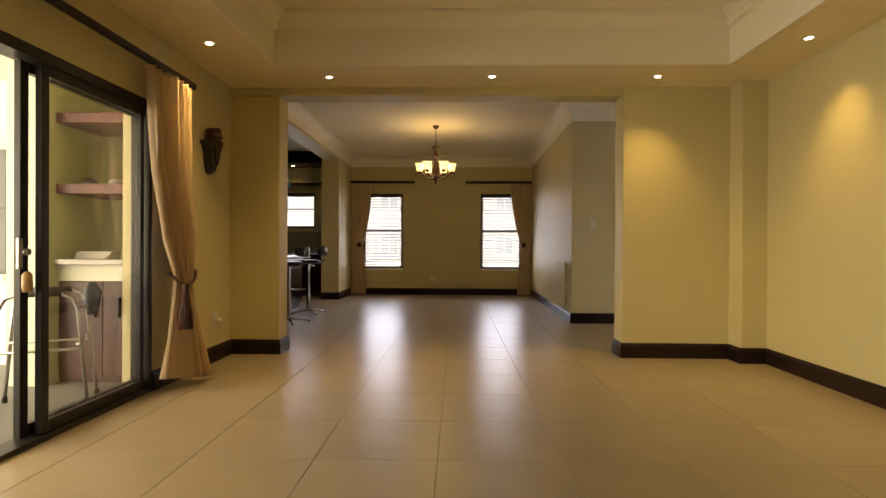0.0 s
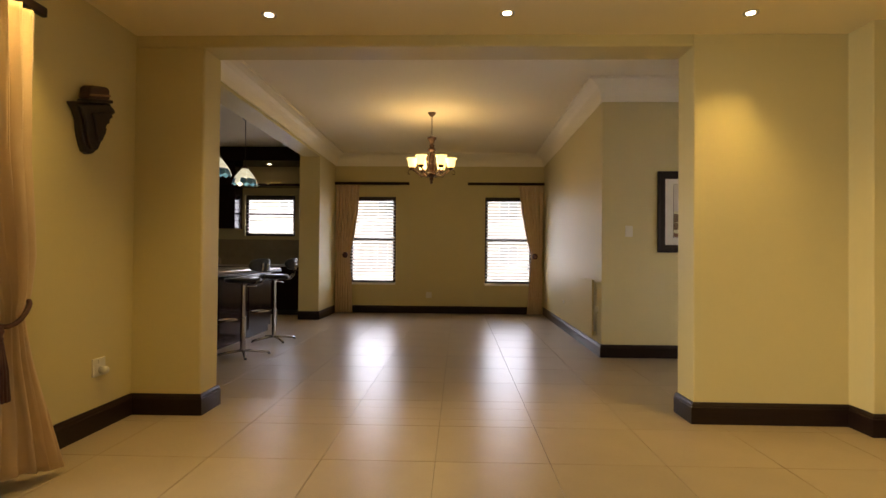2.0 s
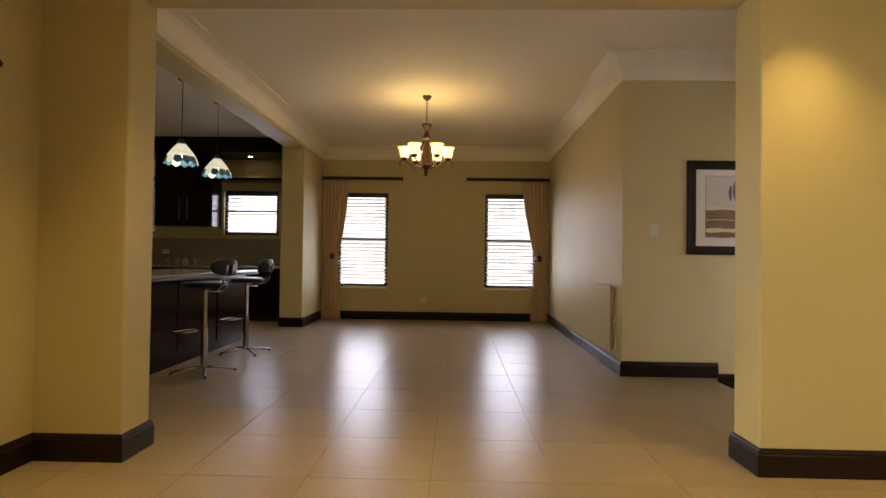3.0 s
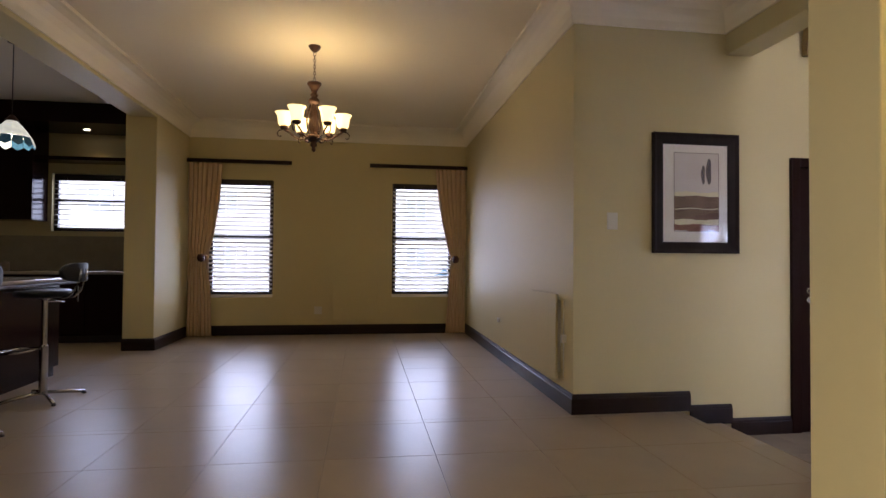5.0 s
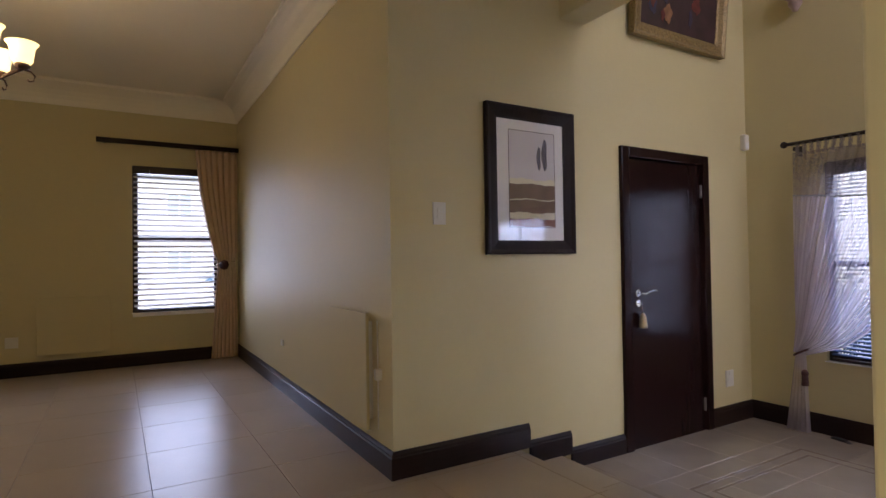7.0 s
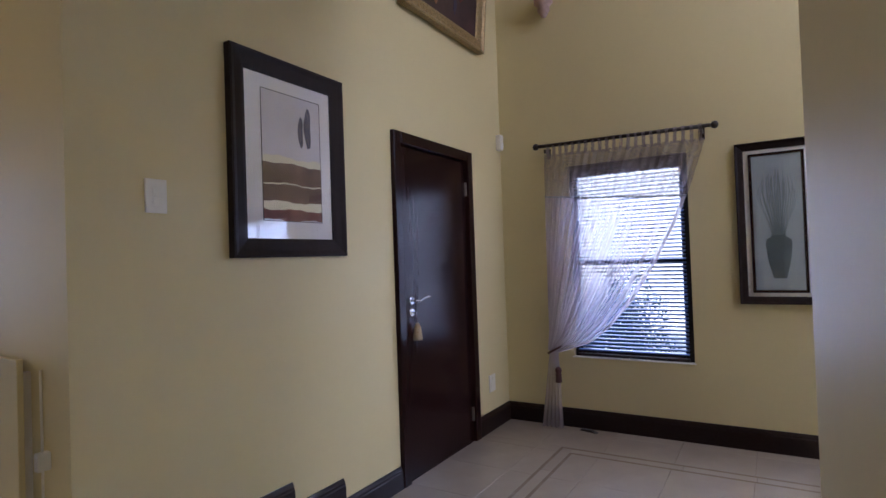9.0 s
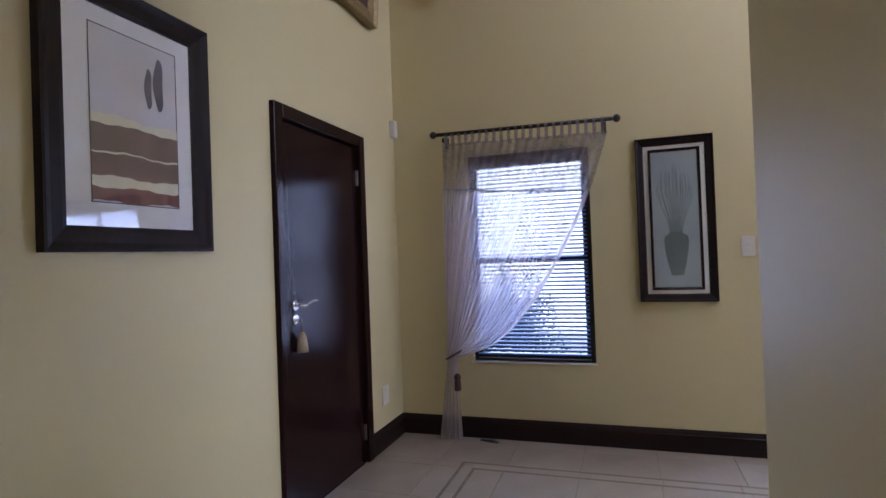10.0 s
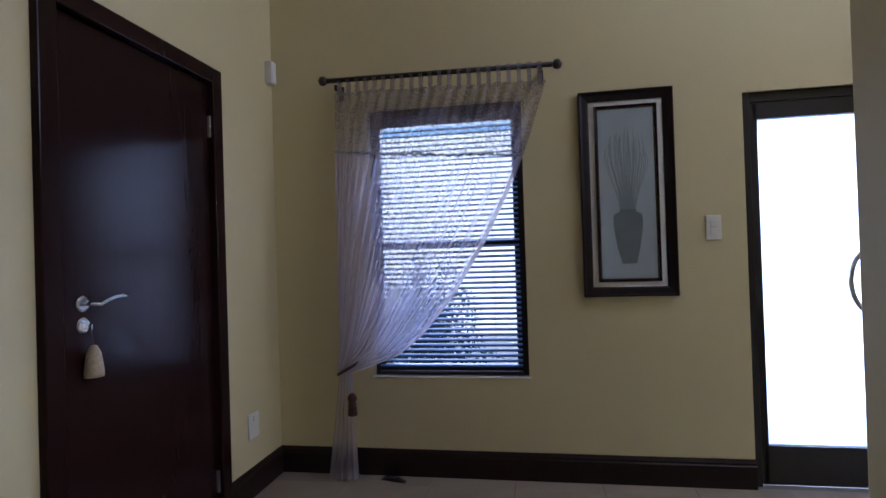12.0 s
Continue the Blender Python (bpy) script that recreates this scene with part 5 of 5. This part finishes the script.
for x, c in ((-1.30, (0.05, 0.04, 0.04)), (-1.08, (0.3, 0.27, 0.25))):
    t = thing("folded_cap", x, 7.02, 1.57, "small folded cap lying on the patio shelf", "cap", "caps on the shelf")
    part("crown", lathe(bmesh.new(), [(0.06, 0), (0.062, 0.02), (0.045, 0.045), (0.015, 0.055), (0, 0.056)], 20), mk("cap_cloth", c, 0.8, bump=0.3), t, smooth=True)
    part("peak", prism(bmesh.new(), [(-0.05, 0.004), (-0.09, 0.002), (-0.11, 0.0), (-0.11, 0.005), (-0.05, 0.010)], -0.04, 0.04), mk("cap_peak_cloth", c, 0.8), t)
t = thing("patio_counter", 0, 0, 0, "white-topped patio counter over red-brown cabinet doors", "counter")
part("wall_band", boxes((-1.498, -0.775, 6.93, 7.458, 0.79, 0.922)), M_CREAM, t)
part("body", boxes((-1.498, -0.775, 6.95, 7.458, -0.03, 0.79)), M_DOORWOOD, t)
part("worktop", boxes((-1.498, -0.775, 6.87, 7.458, 0.922, 0.966)), M_STONE, t, bevel=0.005)
for i in range(2):
    part("cabinet_door", boxes((-1.493 + i * 0.36, -1.137 + i * 0.36, 6.93, 6.95, 0.02, 0.785)), M_DOORWOOD, t, bevel=0.004)
    part("door_handle", boxes((-1.20 + i * 0.20, -1.185 + i * 0.20, 6.90, 6.93, 0.50, 0.66)), M_BLACK, t, bevel=0.003)
for i in range(5):
    t = thing("magazine", -1.29 + 0.004 * i, 7.10, 0.967 + 0.012 * i, "pale magazine in a stack on the patio counter", "magazine", "magazines in a stack", 3 * i)
    part("pages", boxes((-0.13, 0.13, -0.095, 0.095, 0, 0.0115)), mk("magazine_paper", (0.55, 0.52, 0.45), 0.6), t, bevel=0.001)
plate(-0.99, 7.46, 1.235, 0, 0.12, 0.08, "white wall socket above the patio counter", "socket")
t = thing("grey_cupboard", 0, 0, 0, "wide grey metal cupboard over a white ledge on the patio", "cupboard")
part("ledge", boxes((-4.45, -2.35, 7.4, 7.9, 0.76, 0.81), (-4.4, -2.4, 7.55, 7.9, -0.03, 0.76)), M_OUT, t)
# shade is put into this grey: darkened against the patio lamp's spill
part("body", boxes((-4.4, -2.38, 7.5, 7.9, 0.81, 1.95)), mk("darkened_grey_metal", (0.075, 0.078, 0.085), 0.45), t, bevel=0.004)
for z in (0.83, 1.41):
    part("shutter_rib", boxes((-4.38, -2.40, 7.485, 7.50, z, z + 0.565 - 0.03 * (z > 1))), mk("darkened_grey_metal", (0.075, 0.078, 0.085), 0.45), t, bevel=0.004)

# walking frame
t = thing("walking_frame", -1.10, 6.26, -0.03, "folding aluminium walking frame with black handgrips on the patio", "walking frame", "", 28)
for sy in (-0.22, 0.22):
    part("side_tube", tube(bmesh.new(), [(-0.27, sy * 1.15, 0.01), (-0.21, sy, 0.68), (-0.17, sy, 0.76), (-0.10, sy, 0.79), (0.12, sy, 0.79), (0.19, sy, 0.76), (0.22, sy, 0.68), (0.28, sy * 1.15, 0.01)], 0.0125, 10), M_TIN, t, smooth=True)
    part("handgrip", tube(bmesh.new(), [(-0.11, sy, 0.79), (0.13, sy, 0.79)], 0.019, 12), M_BLACK, t, smooth=True)
    part("side_rail", tube(bmesh.new(), [(-0.235, sy, 0.42), (0.24, sy, 0.42)], 0.01, 10), M_TIN, t, smooth=True)
    for sx in (-0.27, 0.28):
        part("ferrule", lathe(bmesh.new(), [(0.02, 0), (0.018, 0.04), (0, 0.04)], 12, sx, sy * 1.15), M_BLACK, t)
for z in (0.70, 0.45):
    part("cross_bar", tube(bmesh.new(), [(0.22, -0.22, z), (0.25, 0, z - 0.015), (0.22, 0.22, z)], 0.011, 10), M_TIN, t, smooth=True)
t = thing("cloth_bag", -0.885, 6.42, 0.62, "dark grey cloth bag hooked over the walking frame", "bag")
part("cloth", lathe(bmesh.new(), [(0.03, -0.03), (0.045, 0.05), (0.055, 0.13), (0.022, 0.2), (0, 0.2)], 14, wob=lambda a: 1 + 0.25 * math.sin(3 * a)), mk("grey_cloth", (0.10, 0.11, 0.13), 0.8, bump=0.3), t, smooth=True)

# ---- outdoors ----
done("ground", boxes((-300, 300, 15.2, 600, -0.6, -0.35)), M_PAVE, kind="structure")
done("ground", boxes((6.95, 300, -300, 15.19, -0.6, -0.35)), M_PAVE, kind="structure")
done("ground", boxes((-300, -6.0, -300, 15.19, -0.6, -0.35)), M_PAVE, kind="structure")
done("ground", boxes((-6.0, 6.95, -300, 0.99, -0.6, -0.35)), M_PAVE, kind="structure")
t = thing("garden_wall", 0, 0, 0, "low white plastered garden wall outside the dining windows", "garden wall")
part("wall", boxes((-14, 16, 20.0, 20.2, -0.35, 0.68)), M_OUT, t, bevel=0.01)
part("coping", boxes((-14, 16, 19.96, 20.24, 0.68, 0.73)), M_OUT, t)
M_PANE = mk("far_window_pane", (0.40, 0.44, 0.50), 0.2)
M_HOUSE = mk("pale_plaster", (0.60, 0.59, 0.57), 0.8, vary=0.1)
M_HFRAME = mk("far_window_frame", (0.75, 0.75, 0.75), 0.6)
for hx0, y0 in ((-13, 36), (3, 38)):
    t = thing("house", hx0, y0, -0.35, "white plastered two-storey house across the road", "house", "houses across the road")
    part("wall", boxes((0, 12, 0, 9, 0, 6)), M_HOUSE, t)
    part("roof", prism(bmesh.new(), [(-0.4, 6), (12.4, 6), (9.5, 7.8), (2.5, 7.8)], -0.4, 9.4), mk("grey_roof_tile", (0.18, 0.15, 0.14), 0.8, vary=0.3), t)
    for zz in (0.9, 3.7):
        for xx in (1.2, 4.2, 7.2, 10):
            w = part("window", boxes((xx, xx + 1.2, -0.04, 0.02, zz, zz + 1.3)), M_HFRAME, t)
            part("pane", boxes((xx + .08, xx + .56, -0.05, -0.04, zz + .08, zz + 1.22)), M_PANE, w)
            part("pane", boxes((xx + .64, xx + 1.12, -0.05, -0.04, zz + .08, zz + 1.22)), M_PANE, w)
t = thing("car", 3.25, 24.5, -0.35, "blue hatchback car parked outside the dining window", "car")
M_BLUE = mk("blue_car_paint", (0.05, 0.12, 0.20), 0.2, coat=0.8)
SIDE = [(0.0, 0.35), (0.05, 0.75), (0.25, 0.88), (1.0, 0.98), (1.5, 1.42), (2.7, 1.46), (3.5, 1.02), (3.9, 0.9), (3.98, 0.4), (3.9, 0.25), (0.1, 0.25)]
part("body", prism(bmesh.new(), SIDE, 0, 1.65), M_BLUE, t, bevel=0.08)
part("window", prism(bmesh.new(), [(1.15, 1.0), (1.56, 1.36), (2.64, 1.39), (3.2, 1.04)], -0.01, 0.0), mk("dark_car_glass", (0.02, 0.025, 0.03), 0.05), t)
for x in (0.75, 3.15):
    wh = part("wheel", lathe(bmesh.new(), [(0.2, -0.1), (0.31, -0.1), (0.31, 0.1), (0.2, 0.1)], 24), M_BLACK, t)
    wh.matrix_local = pose(x, 0.08, 0.31, 90, 0, 0)
    part("rim", lathe(bmesh.new(), [(0, 0.08), (0.2, 0.1), (0.2, 0.12), (0, 0.1)], 18), M_TIN, wh)
t = thing("garden_fence", 0, 0, 0, "dark slatted garden fence outside the dining window", "fence")
for i in range(10):
    part("post", boxes((-3.2 + i * 0.34, -3.08 + i * 0.34, 24.0, 24.05, -0.35, 1.5)), mk("grey_fence_paint", (0.48, 0.46, 0.44), 0.7), t)
part("rail", boxes((-3.25, 0.2, 24.05, 24.09, 1.2, 1.28), (-3.25, 0.2, 24.05, 24.09, 0.1, 0.18)), mk("grey_fence_rail", (0.6, 0.6, 0.6), 0.7), t)
# porch wall and plant outside the hall window
t = thing("porch_wall", 0, 0, 0, "sunlit white plastered wall across the porch", "garden wall")
part("wall", boxes((14.0, 14.25, 4, 19, -0.35, 3.3)), M_OUT, t)


def leafy(name, x, y, z, r, n, label, seed, leaf=(0.05, 0.16)):
    t = thing(name, x, y, z, label, "shrub")
    rnd = random.Random(seed)
    part("stem", tube(bmesh.new(), [(0, 0, 0), (0.03, 0.02, r * 0.9)], 0.03, 8), M_CARVE, t)
    bm = bmesh.new()
    for i in range(n):
        a, e = rnd.uniform(0, 6.28), rnd.uniform(-0.3, 1.5)
        q = r * (0.62 + 0.22 * math.sin(3 * a + seed) * math.cos(2.2 * e) + 0.16 * math.sin(5 * e + 2 * a)) * rnd.uniform(0.35, 1.25)
        c = Vector((q * math.cos(a) * math.cos(e), q * math.sin(a) * math.cos(e), r * 0.6 + q * math.sin(e)))
        dv = Vector((rnd.uniform(-1, 1), rnd.uniform(-1, 1), rnd.uniform(-0.6, 1))).normalized()
        s = dv.orthogonal().normalized() * rnd.uniform(*leaf) * 0.25
        L_ = dv * rnd.uniform(*leaf)
        bm.faces.new([bm.verts.new(k) for k in (c - L_ * 0.5, c + s, c + L_ * 0.5, c - s)])
    part("leaves", bm, M_GRASS, t)
    return t


leafy("shrub", 8.7, 10.1, -0.35, 0.82, 13000, "dense green shrub outside the hall window", 5, (0.02, 0.055))
leafy("shrub", 9.6, 11.6, -0.35, 1.1, 9000, "dense green shrub beyond the hall window", 6, (0.03, 0.08))

# ---- floor tiles, last ----


def tile_mesh(name, w, d, m, h=0.008):
    bm = bmesh.new()
    b = 0.0012
    lo = [bm.verts.new((x, y, -h)) for x, y in ((0, 0), (w, 0), (w, d), (0, d))]
    mi = [bm.verts.new((x, y, -b)) for x, y in ((0, 0), (w, 0), (w, d), (0, d))]
    hi = [bm.verts.new((x, y, 0)) for x, y in ((b, b), (w - b, b), (w - b, d - b), (b, d - b))]
    for a, c in ((lo, mi), (mi, hi)):
        for i in range(4):
            bm.faces.new((a[i], a[(i + 1) % 4], c[(i + 1) % 4], c[i]))
    bm.faces.new(hi)
    me = bpy.data.meshes.new(name)
    bm.to_mesh(me)
    bm.free()
    me.materials.append(m)
    return me


def lay(parent, regions, px, py, ox, oy, z, m, name="tile", gap=0.0028, skip=None):
    """Tiles on a grid, cut to the regions; alike ones share a mesh."""
    kinds = {}
    for x0, x1, y0, y1 in regions:
        for i in range(math.floor((x0 - ox) / px), math.ceil((x1 - ox) / px)):
            for j in range(math.floor((y0 - oy) / py), math.ceil((y1 - oy) / py)):
                a, b = max(x0, ox + i * px + gap / 2), min(x1, ox + (i + 1) * px - gap / 2)
                c, d = max(y0, oy + j * py + gap / 2), min(y1, oy + (j + 1) * py - gap / 2)
                if b - a < 0.01 or d - c < 0.01:
                    continue
                key = (round(b - a, 4), round(d - c, 4))
                if key not in kinds:
                    kinds[key] = tile_mesh(name, b - a, d - c, m)
                ob = new(name, kinds[key])
                ob.location = (a, c, z)
                ob.parent = parent


lay(floor, [(XL, XR, 0.5, YF), (OX0, OX1, YF, YB2), (-3.0, 4.19, YB2, DY), (-3.0, DX, DY, YN), (DX, DXF, DY + .3, YN)], 0.627, 0.627, 0.99, 10.375 - 0.627 * 4, 0, M_TILE)
BX0, BX1, BY0, BY1, BW = 4.95, 6.20, 6.2, 9.84, 0.11   # the inlaid border
lay(hall_floor, [(4.54, BX0, 5.6, DY), (BX1, HX, 5.6, DY), (BX0, BX1, BY1, DY), (BX0, BX1, 5.6, BY0), (BX0 + BW, BX1 - BW, BY0 + BW, BY1 - BW)], 0.45, 0.45, 4.75, 8.2, HF, M_MARBLE, gap=0.0016)
for k0, k1, mm in ((0.0, 0.022, M_INLAY), (0.022, 0.088, M_MARBLE), (0.088, BW, M_INLAY)):
    lay(hall_floor, [(BX0 + k0, BX1 - k0, BY1 - k1, BY1 - k0), (BX0 + k0, BX1 - k0, BY0 + k0, BY0 + k1)], 0.40, 5, 4.95, 2.0, HF, mm, "border_strip", 0.0015)
    lay(hall_floor, [(BX0 + k0, BX0 + k1, BY0 + k1, BY1 - k1), (BX1 - k1, BX1 - k0, BY0 + k1, BY1 - k1)], 5, 0.40, 2.0, 6.24, HF, mm, "border_strip", 0.0015)
lay(hall_floor, [(4.205, 4.52, YB2, DY)], 0.6, 0.6, 4.205, 8.75, -0.1, M_TILE, "step_tile")
